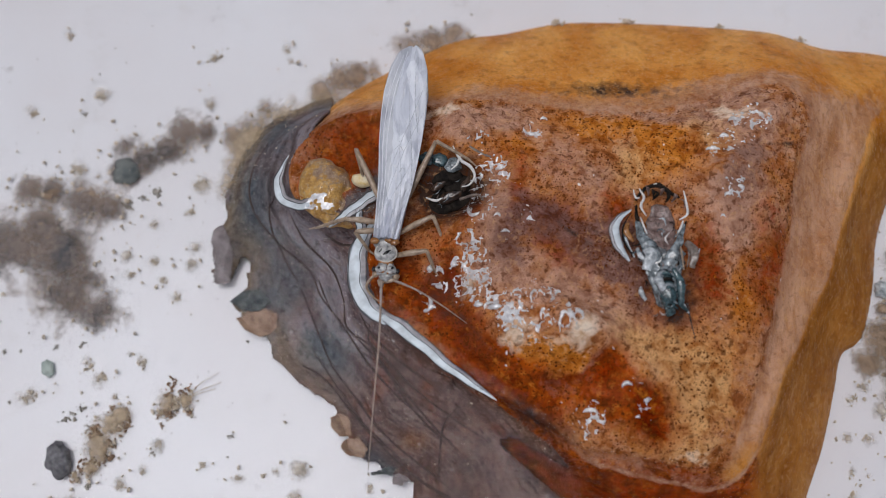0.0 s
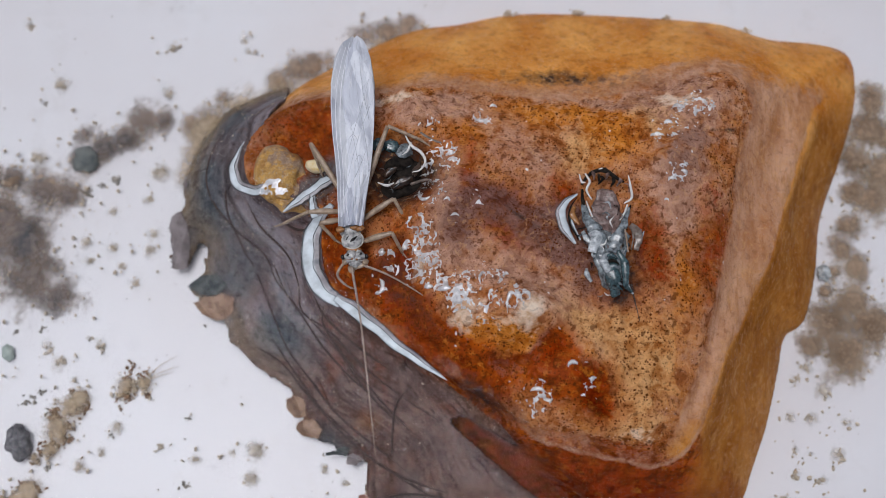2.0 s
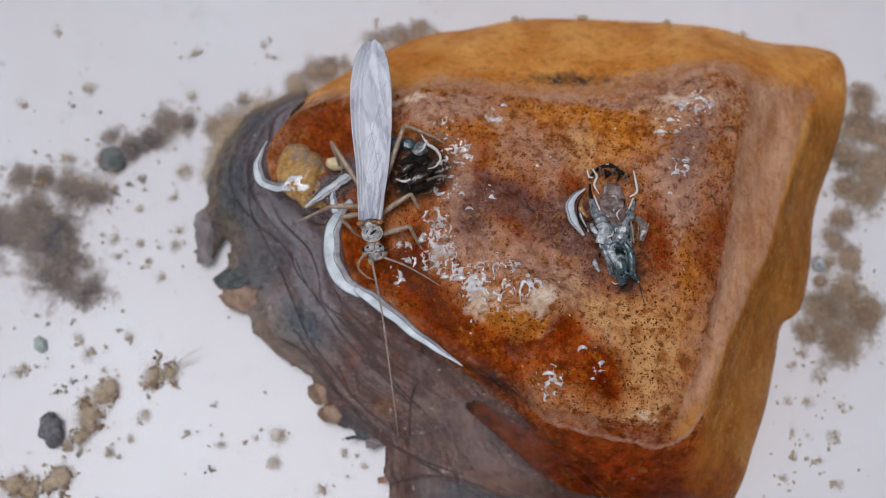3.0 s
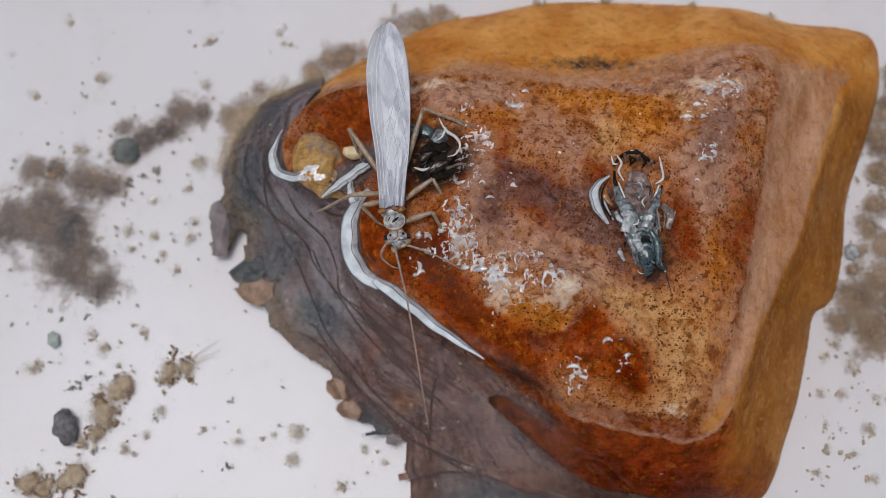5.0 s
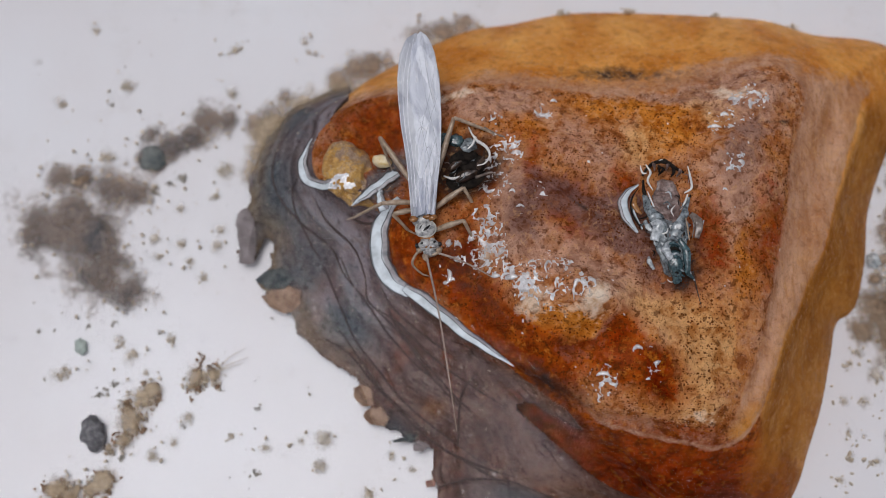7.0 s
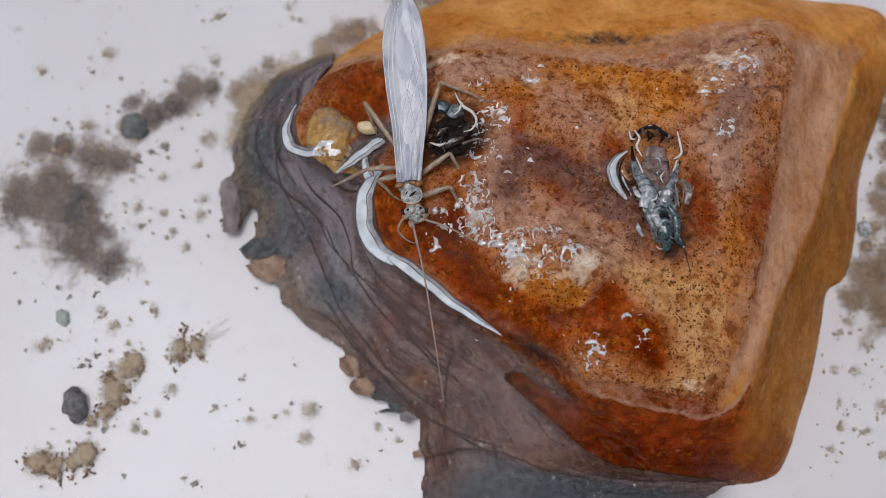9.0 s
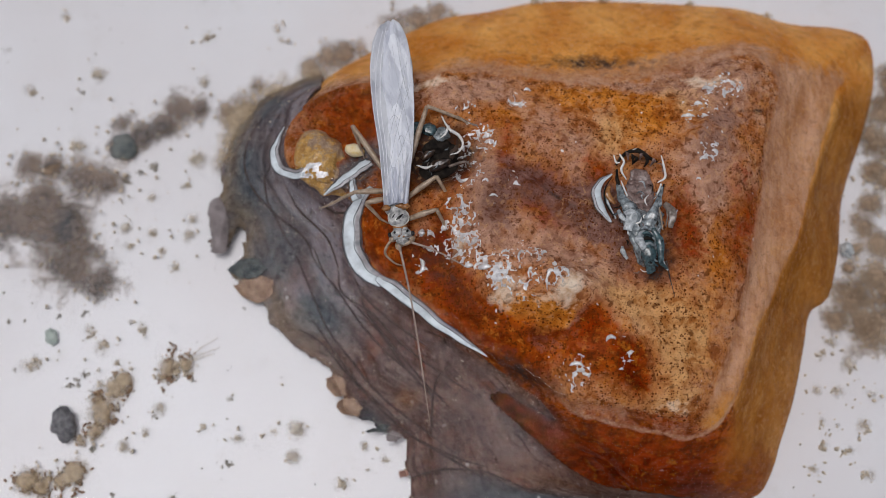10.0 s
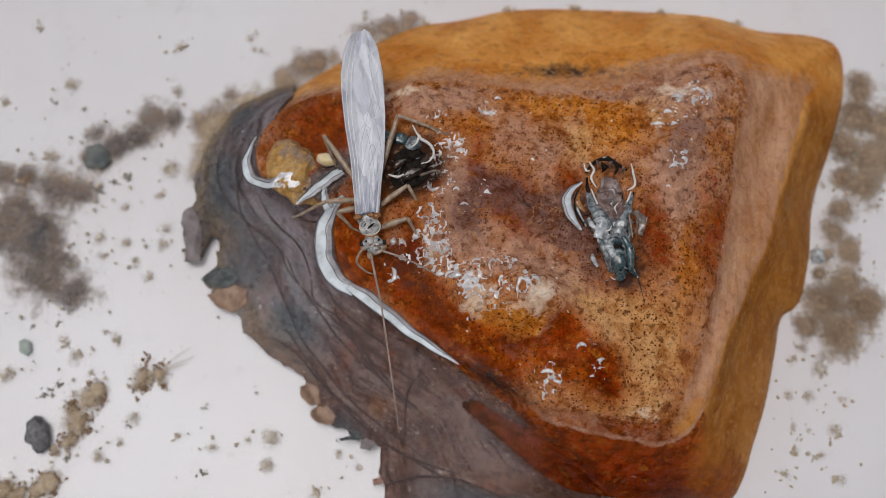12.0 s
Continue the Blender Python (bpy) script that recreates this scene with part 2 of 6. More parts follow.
def stone_material():
    n = Nodes("wet_rusty_stone")
    fine, mid = n.noise(0.5, 4, 0.60, 0.5), n.noise(1.6, 5, 0.62)
    speck = n.noise(0.24, 3, 0.55, 0.6)
    tan = n.mix(n.span(mid, 0.38, 0.62), (0.36, 0.110, 0.025), (0.60, 0.265, 0.110))
    tan = n.mix(n.span(n.noise(0.8, 5, 0.7), 0.50, 0.64, 0, 0.7), tan, (0.50, 0.170, 0.018))
    tan = n.mix(n.span(n.noise(1.1, 5, 0.7, 0.3), 0.52, 0.64, 0, 0.75), tan, (0.56, 0.295, 0.185))
    tan = n.mix(n.span(fine, 0.53, 0.62, 0, 0.55), tan, (0.66, 0.37, 0.225))
    tan = n.mix(n.span(fine, 0.45, 0.37, 0, 0.70), tan, (0.21, 0.052, 0.008))
    rust = n.mix(n.span(fine, 0.36, 0.64), (0.115, 0.0135, 0.0007), (0.37, 0.056, 0.0018))
    rust = n.mix(n.span(n.noise(1.2, 5, 0.62), 0.48, 0.64, 0, 0.60), rust, (0.52, 0.110, 0.004))
    rust = n.mix(n.span(n.noise(0.30, 4, 0.7), 0.56, 0.68, 0, 0.6), rust, (0.62, 0.230, 0.030))
    pink = n.mix(n.span(fine, 0.36, 0.64), (0.33, 0.162, 0.105), (0.65, 0.380, 0.262))
    pink = n.mix(n.span(n.noise(0.9, 4, 0.65), 0.54, 0.66, 0, 0.7), pink, (0.42, 0.175, 0.072))
    gold = n.mix(n.span(fine, 0.36, 0.64), (0.40, 0.108, 0.008), (0.72, 0.270, 0.036))
    ash = n.mix(n.span(fine, 0.36, 0.64), (0.090, 0.038, 0.031), (0.245, 0.135, 0.115))
    pale_part = n.mix(n.span(fine, 0.3, 0.6), (0.72, 0.46, 0.25), (0.95, 0.81, 0.65))
    wash = n.mix(n.span(n.noise(2.2, 4, 0.55, 0.4, (1, 1, 0.35)), 0.35, 0.68), (0.58, 0.200, 0.022), (0.84, 0.410, 0.105))
    wash = n.mix(n.span(n.noise(0.45, 4, 0.6), 0.52, 0.70, 0, 0.5), wash, (0.28, 0.088, 0.010))
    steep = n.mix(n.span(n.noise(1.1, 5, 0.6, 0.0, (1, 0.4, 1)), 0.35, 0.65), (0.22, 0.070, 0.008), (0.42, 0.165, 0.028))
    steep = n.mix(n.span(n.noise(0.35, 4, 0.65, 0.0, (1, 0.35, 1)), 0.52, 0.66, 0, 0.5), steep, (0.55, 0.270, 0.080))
    # pale shelf tone with the water edge's sky reflection painted in
    shelf_sheen = n.mix(n.span(n.noise(0.6, 4, 0.6, 0.0, (1, 0.4, 1)), 0.35, 0.65), (0.41, 0.210, 0.120), (0.63, 0.395, 0.275))
    shelf_sheen = n.mix(n.span(n.noise(0.28, 4, 0.65, 0.0, (1, 0.3, 1)), 0.52, 0.66, 0, 0.55), shelf_sheen, (0.34, 0.150, 0.060))
    grit = n.span(n.math("ADD", n.math("MULTIPLY", fine, 0.6), n.math("MULTIPLY", n.noise(0.25, 4, 0.65), 0.4)), 0.40, 0.60, -0.22, 0.22)

    def soft(key, gain=1.0):
        edge = n.t.nodes.new("ShaderNodeMath")
        edge.operation = "ADD"
        n.t.links.new(n.mask(key), edge.inputs[0])
        n.t.links.new(grit, edge.inputs[1])
        return n.span(edge.outputs[0], *((0.25, 1.0) if key in ("chalk_sheen", "ashen") else (0.20, 0.86)), 0, gain)

    dry = n.math("MULTIPLY", n.span(n.mask("sunken"), 0.8, 0.2), n.math("MULTIPLY", n.span(n.mask("shelf_sheen"), 0.6, 0.2), n.span(n.mask("steep"), 0.6, 0.2)))
    col = n.mix(soft("golden", 0.95), tan, gold)
    col = n.mix(soft("pinkish", 0.95), col, pink)
    col = n.mix(soft("sandy", 0.9), col, n.mix(n.span(fine, 0.38, 0.62), (0.44, 0.180, 0.050), (0.76, 0.430, 0.180)))
    col = n.mix(soft("rusty", 0.95), col, rust)
    col = n.mix(soft("ashen", 0.9), col, ash)
    col = n.mix(soft("russet", 0.9), col, n.mix(n.span(fine, 0.40, 0.62), (0.105, 0.0075, 0.0004), (0.32, 0.036, 0.0010)))
    col = n.mix(n.math("MULTIPLY", soft("russet", 0.75), n.span(n.noise(0.55, 5, 0.7, 0.4), 0.56, 0.66)), col, (0.50, 0.165, 0.014))
    col = n.mix(soft("slaty", 0.9), col, n.mix(n.span(fine, 0.36, 0.64), (0.085, 0.088, 0.098), (0.22, 0.21, 0.22)))
    col = n.mix(soft("chalk_sheen", 0.8), col, pale_part)
    col = n.mix(soft("sunken"), col, wash)
    col = n.mix(soft("shelf_sheen", 0.8), col, shelf_sheen)
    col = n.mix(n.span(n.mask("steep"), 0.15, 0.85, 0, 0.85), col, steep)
    # dark stains and painted shade share this colour
    col = n.mix(soft("stain_shade", 0.95), col, (0.042, 0.030, 0.026))
    col = n.mix(n.math("MULTIPLY", n.span(speck, 0.44, 0.34, 0, 0.70), n.span(dry, 0, 1, 0.35, 1)), col, (0.10, 0.026, 0.005))
    col = n.mix(n.math("MULTIPLY", n.span(speck, 0.57, 0.66, 0, 0.34), n.span(n.mask("rusty"), 0.7, 0.3)), col, (0.70, 0.40, 0.18))
    where = n.math("MULTIPLY", n.math("ADD", n.span(n.noise(1.8, 5, 0.65), 0.36, 0.52), n.span(n.mask("golden"), 0.3, 0.9, 0, 0.6)), n.math("MULTIPLY", dry, n.span(n.mask("pinkish"), 0.3, 0.9, 1.0, 0.45)))
    where = n.math("MULTIPLY", where, n.span(n.mask("chalk_sheen"), 0.3, 0.8, 1.0, 0.15))
    tiny = n.noise(0.065, 2, 0.6)
    col = n.mix(n.math("MULTIPLY", n.span(tiny, 0.58, 0.66, 0, 0.30), n.span(where, 0, 1, 0.25, 1)), col, (0.11, 0.030, 0.007))
    for size, small, large, deep in ((0.105, -0.13, 0.44, 0.9), (0.17, -0.30, 0.27, 0.95), (0.085, -0.10, 0.45, 0.85), (0.135, -0.22, 0.43, 0.95)):
        col = n.mix(n.math("MULTIPLY", n.math("MULTIPLY", n.dots(size, small, large), where), deep), col, (0.105, 0.026, 0.005))
    col = n.mix(soft("chalk_sheen", 0.5), col, pale_part)
    # wet specular glints, painted as tiny pale dots
    col = n.mix(n.math("MULTIPLY", n.math("MULTIPLY", n.dots(0.42, -0.40, 0.17), dry), 0.9), col, (0.88, 0.84, 0.80))
    rough = n.span(n.noise(0.7, 3), 0.35, 0.7, 0.12, 0.42)
    low = n.bump(n.noise(0.55, 5, 0.65), 0.14, 0.9)
    wet = n.math("MULTIPLY", n.span(n.noise(0.7, 4, 0.65), 0.56, 0.64, 0.0, 0.20), n.math("MULTIPLY", n.mask("aired"), n.span(n.mask("rusty"), 0.6, 0.2)))
    n.set(Base_Color=col, Roughness=rough, Normal=n.bump(n.noise(0.16, 3, 0.6), 0.05, 0.9, low), Specular_IOR_Level=0.012, Coat_Weight=wet, Coat_Roughness=0.06)
    n.t.links.new(n.bump(n.noise(0.30, 4, 0.65), 0.22, 1.0), n.bsdf.inputs["Coat Normal"])
    return n.mat


def leaf_material():
    n = Nodes("sodden_dead_leaf")
    fine, mid = n.noise(0.26, 4, 0.62, 0.4), n.noise(2.6, 4, 0.6, 0.6)
    blotch = n.noise(0.9, 5, 0.65, 0.5)
    grey = n.mix(n.span(mid, 0.36, 0.64), (0.200, 0.182, 0.208), (0.345, 0.305, 0.335))
    brown = n.mix(n.span(mid, 0.36, 0.64), (0.072, 0.038, 0.032), (0.175, 0.101, 0.084))
    brown = n.mix(n.span(blotch, 0.50, 0.66, 0, 0.70), brown, (0.225, 0.108, 0.064))
    lined = n.span(n.mask("sky_haze"), 0.0, 1.0, 1.0, 0.40)
    # the water's sky haze over the upper leaf, painted as bluish grey
    col = n.mix(n.mask("sky_haze"), brown, grey)
    col = n.mix(n.span(n.noise(1.7, 5, 0.62, 0.4), 0.48, 0.60, 0, 0.65), col, (0.220, 0.135, 0.115))
    col = n.mix(n.math("MULTIPLY", n.span(blotch, 0.47, 0.34, 0, 0.60), n.math("ADD", lined, 0.1)), col, (0.080, 0.056, 0.056))
    teal = n.math("MULTIPLY", n.span(n.noise(2.4, 5, 0.62, 0.5), 0.46, 0.60), n.math("MULTIPLY", n.span(n.mask("across"), 0.75, 0.35, 0.25, 0.9), n.span(n.mask("sky_haze"), 0.0, 0.8, 0.25, 1.0)))
    col = n.mix(teal, col, n.mix(n.span(fine, 0.35, 0.65), (0.085, 0.128, 0.152), (0.215, 0.265, 0.295)))
    col = n.mix(n.span(n.mask("fold"), 0.62, 0.96, 0, 0.60), col, (0.085, 0.052, 0.048))
    col = n.mix(n.math("MULTIPLY", n.span(n.mask("streak"), 0.54, 0.78, 0, 0.85), lined), col, (0.078, 0.034, 0.024))
    col = n.mix(n.span(n.mask("streak"), 0.42, 0.18, 0, 0.45), col, (0.250, 0.188, 0.178))
    red = n.math("MULTIPLY", n.span(n.noise(1.0, 4, 0.6), 0.55, 0.66, 0, 0.8), n.span(n.mask("streak"), 0.40, 0.60))
    col = n.mix(n.math("MULTIPLY", red, lined), col, (0.185, 0.048, 0.018))
    sway = n.span(n.noise(3.2, 3, 0.5), 0.3, 0.7, 0, 1.1)
    # painted dark lines, mostly in place of reflections on the water
    for count, width, seen in ((9.0, 0.085, (0.44, 0.56)), (21.0, 0.14, (0.50, 0.60))):
        line = n.math("MULTIPLY", n.lines(n.mask("across"), count, sway, width), n.span(n.noise(1.1 if count < 10 else 0.6, 3), *seen))
        col = n.mix(n.math("MULTIPLY", n.math("MULTIPLY", line, lined), 0.85), col, (0.040, 0.022, 0.018))
    pale_line = n.math("MULTIPLY", n.lines(n.mask("across"), 15.0, sway, 0.12), n.span(n.noise(0.8, 3), 0.52, 0.62))
    col = n.mix(n.math("MULTIPLY", n.math("MULTIPLY", pale_line, lined), 0.5), col, (0.33, 0.27, 0.26))
    col = n.mix(n.span(fine, 0.50, 0.70, 0, 0.50), col, (0.255, 0.180, 0.155))
    col = n.mix(n.span(fine, 0.44, 0.30, 0, 0.65), col, (0.042, 0.024, 0.021))
    col = n.mix(n.math("MULTIPLY", n.mask("tawny"), 0.85), col, n.mix(n.span(fine, 0.35, 0.65), (0.181, 0.073, 0.024), (0.40, 0.220, 0.105)))
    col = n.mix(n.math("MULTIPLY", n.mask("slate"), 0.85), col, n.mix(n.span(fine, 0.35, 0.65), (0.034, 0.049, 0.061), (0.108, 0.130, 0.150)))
    silty = n.math("MULTIPLY", n.span(n.mask("across"), 0.36, 0.05, 0, 0.95), n.span(n.noise(1.4, 4, 0.6), 0.34, 0.56))
    col = n.mix(n.math("MULTIPLY", silty, n.mask("sky_haze")), col, n.mix(n.span(fine, 0.35, 0.65), (0.150, 0.105, 0.060), (0.300, 0.235, 0.165)))
    tiny = n.noise(0.075, 3, 0.7)
    col = n.mix(n.span(tiny, 0.46, 0.34, 0, 0.35), col, (0.044, 0.026, 0.022))
    col = n.mix(n.span(tiny, 0.58, 0.70, 0, 0.30), col, (0.40, 0.36, 0.35))
    col = n.mix(n.math("MULTIPLY", n.dots(0.30, -0.30, 0.20), 0.9), col, (0.62, 0.60, 0.60))
    col = n.mix(n.math("MULTIPLY", n.dots(0.16, -0.34, 0.24), 0.7), col, (0.48, 0.42, 0.38))
    n.set(Base_Color=col, Roughness=0.7, Normal=n.bump(fine, 0.06, 0.8, n.bump(mid, 0.25, 0.5)), Specular_IOR_Level=0.02)
    return n.mat


def water_material():
    mat = bpy.data.materials.new("clear_water")
    mat.use_nodes = True
    t = mat.node_tree
    t.nodes.remove(t.nodes["Principled BSDF"])
    clear, shine, mixer, fres = (t.nodes.new("ShaderNode" + k) for k in ("BsdfTransparent", "BsdfGlossy", "MixShader", "Fresnel"))
    clear.inputs[0].default_value = (0.97, 0.972, 0.968, 1)
    shine.inputs["Roughness"].default_value = 0.02
    fres.inputs["IOR"].default_value = 1.13
    t.links.new(fres.outputs[0], mixer.inputs[0])
    t.links.new(clear.outputs[0], mixer.inputs[1])
    t.links.new(shine.outputs[0], mixer.inputs[2])
    t.links.new(mixer.outputs[0], t.nodes["Material Output"].inputs[0])
    return mat


def rim_material(name="painted_rim_shine", tint=(0.60, 0.66, 0.70), rough=0.62, ripple=0.02):
    """The water's steep edge; the mirrored sky is put into its pale base colour."""
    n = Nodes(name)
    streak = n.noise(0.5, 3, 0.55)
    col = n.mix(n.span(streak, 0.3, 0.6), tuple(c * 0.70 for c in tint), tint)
    # grey inner strip and dark flecks are painted tones of the reflection
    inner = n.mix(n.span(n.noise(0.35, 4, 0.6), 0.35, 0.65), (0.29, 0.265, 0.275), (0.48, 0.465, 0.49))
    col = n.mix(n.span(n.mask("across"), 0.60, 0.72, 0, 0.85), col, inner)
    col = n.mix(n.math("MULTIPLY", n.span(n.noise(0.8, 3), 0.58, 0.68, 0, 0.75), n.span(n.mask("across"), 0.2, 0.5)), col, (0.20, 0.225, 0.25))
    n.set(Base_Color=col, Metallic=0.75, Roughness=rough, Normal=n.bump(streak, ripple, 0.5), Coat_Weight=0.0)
    return n.mat


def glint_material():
    """Sky glints of wrinkled water film, put into a pale colour that is in places half clear."""
    n = Nodes("pale_wet_glint")
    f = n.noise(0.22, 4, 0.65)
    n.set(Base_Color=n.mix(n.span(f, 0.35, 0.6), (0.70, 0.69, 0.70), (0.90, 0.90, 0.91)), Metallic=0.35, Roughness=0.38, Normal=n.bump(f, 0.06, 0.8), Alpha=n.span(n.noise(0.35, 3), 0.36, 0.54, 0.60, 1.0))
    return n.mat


def silt_film_material(name, dark, light):
    """Loose fluff, thick in its middle and thinning out to nothing."""
    n = Nodes(name)
    fluff, fine = n.noise(0.9, 5, 0.62), n.noise(0.22, 4, 0.65)
    col = n.mix(n.span(n.noise(1.5, 4, 0.6), 0.35, 0.65), dark, light)
    col = n.mix(n.span(fine, 0.45, 0.7, 0, 0.6), col, tuple(c * 1.45 for c in light))
    thick = n.t.nodes.new("ShaderNodeMath")
    thick.operation = "MULTIPLY_ADD"
    n.t.links.new(n.math("ADD", n.span(fluff, 0.25, 0.75, 0, 0.7), n.span(fine, 0.3, 0.7, 0, 0.3)), thick.inputs[0])
    thick.inputs[1].default_value = 0.85
    n.t.links.new(n.mask("thick"), thick.inputs[2])
    n.set(Base_Color=col, Roughness=1.0, Specular_IOR_Level=0.0, Alpha=n.math("MULTIPLY", n.span(thick.outputs[0], 0.70, 1.30, 0, 0.80), n.span(n.mask("thick"), 0.0, 0.22)))
    return n.mat


def tray_material():
    n = Nodes("white_tray_plastic")
    col = n.mix(n.span(n.noise(9.0, 4), 0.35, 0.7), (0.785, 0.798, 0.840), (0.745, 0.732, 0.758))
    col = n.mix(n.span(n.noise(2.0, 5, 0.7), 0.58, 0.80, 0, 0.30), col, (0.55, 0.52, 0.49))
    n.set(Base_Color=col, Roughness=0.35, Normal=n.bump(n.noise(0.4, 3), 0.01, 0.3))
    return n.mat


def plain(name, dark, light, size, rough=0.5, depth=0.03, transmission=0.0, coat=0.0, by_island=0.0, spec=0.5):
    """A two-tone, grained surface."""
    n = Nodes(name)
    f = n.noise(size, 4, 0.6)
    col = n.mix(n.span(f, 0.33, 0.67), dark, light)
    if by_island:
        col = n.mix(n.math("MULTIPLY", n.island(), by_island), col, tuple(c * 0.30 for c in dark))
    n.set(Base_Color=col, Roughness=rough, Normal=n.bump(f, depth, 0.6), Coat_Weight=coat, Coat_Roughness=0.08, Transmission_Weight=transmission, Specular_IOR_Level=spec)
    return n.mat


def pebble_material():
    n = Nodes("orange_pebble")
    f, g = n.noise(0.22, 6, 0.75), n.noise(0.75, 5, 0.68)
    col = n.mix(n.span(f, 0.35, 0.65), (0.46, 0.215, 0.055), (0.84, 0.53, 0.16))
    col = n.mix(n.span(g, 0.51, 0.61, 0, 0.85), col, n.mix(n.span(f, 0.35, 0.65), (0.27, 0.175, 0.125), (0.52, 0.39, 0.31)))
    col = n.mix(n.span(n.noise(0.12, 2), 0.58, 0.68, 0, 0.6), col, (0.66, 0.52, 0.33))
    n.set(Base_Color=col, Roughness=0.35, Normal=n.bump(f, 0.16, 1.0), Specular_IOR_Level=0.3, Coat_Weight=0.3, Coat_Roughness=0.06)
    return n.mat


def wing_material(name, dim, thin):
    n = Nodes(name)
    ribs = n.noise(0.55, 5, 0.65, 0.8, (1.0, 0.40, 1.0))
    pane = n.t.nodes.new("ShaderNodeTexVoronoi")
    long = n.t.nodes.new("ShaderNodeMapping")
    long.inputs["Scale"].default_value = (1.0, 0.38, 1.0)
    long.inputs["Rotation"].default_value = (0, 0, radians(-14))
    n.t.links.new(n.coord, long.inputs["Vector"])
    n.t.links.new(long.outputs[0], pane.inputs["Vector"])
    pane.inputs["Scale"].default_value = 1000.0 / 0.52
    tone = n.math("ADD", n.math("MULTIPLY", n.span(pane.outputs["Color"], 0.2, 0.8), 0.5), n.math("MULTIPLY", n.span(ribs, 0.34, 0.64), 0.5))
    col = n.mix(n.span(tone, 0.15, 0.85), tuple(c * dim for c in (0.60, 0.64, 0.74)), tuple(c * dim for c in (0.88, 0.92, 0.985)))
    col = n.mix(n.span(n.noise(0.30, 4, 0.6, 1.4, (1.0, 0.30, 1.0)), 0.58, 0.64, 0, 0.6), col, (0.92, 0.94, 0.98))
    col = n.mix(n.span(n.noise(0.26, 4, 0.6, 1.0, (1.0, 0.22, 1.0)), 0.38, 0.33, 0, 0.35), col, (0.40, 0.42, 0.48))
    n.set(Base_Color=col, Roughness=0.33, Specular_IOR_Level=0.6, Normal=n.bump(ribs, 0.20, 0.9, n.bump(pane.outputs["Distance"], 0.10, 0.7)), Alpha=n.span(tone, 0.2, 0.7, 0.84 * thin, 0.97 * thin), Coat_Weight=0.3, Coat_Roughness=0.2)
    return n.mat


STONE, LEAF, CLEAR, RIM, TRAY, WING = stone_material(), leaf_material(), water_material(), rim_material(), tray_material(), wing_material("milky_wing_membrane", 1.0, 1.0)
UNDER_WING = wing_material("grey_wing_membrane", 0.78, 0.93)
GLINT = glint_material()
SILT_FILM = silt_film_material("olive_brown_fluff", (0.20, 0.138, 0.092), (0.38, 0.285, 0.205))
PALE_FILM = silt_film_material("pale_fluff", (0.50, 0.44, 0.36), (0.62, 0.57, 0.50))
TAN_FILM = silt_film_material("tan_fluff", (0.33, 0.245, 0.155), (0.50, 0.40, 0.28))
DARK_FILM = silt_film_material("grey_fluff", (0.100, 0.108, 0.118), (0.27, 0.220, 0.195))
VEIN = plain("grey_wing_vein", (0.38, 0.41, 0.46), (0.54, 0.57, 0.63), 0.3, 0.4)
PALE_VEIN = plain("white_wing_vein", (0.66, 0.69, 0.75), (0.88, 0.90, 0.94), 0.3, 0.35)
RIM_REFLECTION = plain("dark_rim_reflection", (0.05, 0.055, 0.06), (0.11, 0.115, 0.12), 0.5, 0.6)
LEAF_REFLECTION = plain("dark_leaf_reflection", (0.026, 0.015, 0.013), (0.062, 0.036, 0.030), 0.5, 0.7)
FLAP_TAN = plain("tan_leaf_scrap", (0.22, 0.140, 0.098), (0.45, 0.315, 0.230), 0.35, 0.7, 0.05, spec=0.1)
FLAP_SLATE = plain("slate_leaf_scrap", (0.035, 0.050, 0.056), (0.155, 0.165, 0.165), 0.30, 0.7, 0.05, spec=0.1)
FLAP_GREY = plain("violet_grey_leaf_scrap", (0.190, 0.165, 0.168), (0.350, 0.310, 0.315), 0.5, 0.7, 0.05, spec=0.1)
FLAP_PINK = plain("pinkish_leaf_scrap", (0.30, 0.150, 0.115), (0.46, 0.280, 0.235), 0.3, 0.7, 0.05, spec=0.1)
CHITIN = plain("straw_insect_cuticle", (0.23, 0.160, 0.105), (0.50, 0.39, 0.285), 0.22, 0.32, 0.015)
GREY_CHITIN = plain("grey_insect_plate", (0.14, 0.145, 0.150), (0.60, 0.60, 0.58), 0.15, 0.28, 0.03, coat=0.4)
FEELER = plain("pinkish_grey_feeler", (0.24, 0.175, 0.135), (0.44, 0.35, 0.29), 0.2, 0.4)
PALE_BAND = plain("pale_cuticle_band", (0.36, 0.34, 0.29), (0.66, 0.63, 0.56), 0.2, 0.3, 0.02, coat=0.4)
MEMBRANE = plain("brown_grey_membrane", (0.060, 0.030, 0.024), (0.30, 0.200, 0.175), 0.13, 0.35, 0.06, coat=0.25)
EYE = plain("black_insect_eye", (0.006, 0.006, 0.007), (0.02, 0.018, 0.018), 0.1, 0.15)
AMBER = plain("amber_joint", (0.22, 0.080, 0.018), (0.46, 0.22, 0.07), 0.2, 0.25, coat=0.5)
BLACK_SKIN = plain("black_nymph_skin", (0.005, 0.004, 0.004), (0.030, 0.024, 0.019), 0.2, 0.7, 0.06, spec=0.10)
NYMPH_BROWN = plain("brown_black_skin", (0.012, 0.007, 0.005), (0.085, 0.050, 0.032), 0.2, 0.3, 0.05, coat=0.5)
TEAL_SKIN = plain("teal_black_skin", (0.008, 0.020, 0.024), (0.070, 0.135, 0.150), 0.16, 0.2, 0.06, coat=0.8)
GREY_SKIN = plain("grey_shed_skin", (0.016, 0.022, 0.026), (0.330, 0.385, 0.410), 0.20, 0.2, 0.12, coat=1.0)
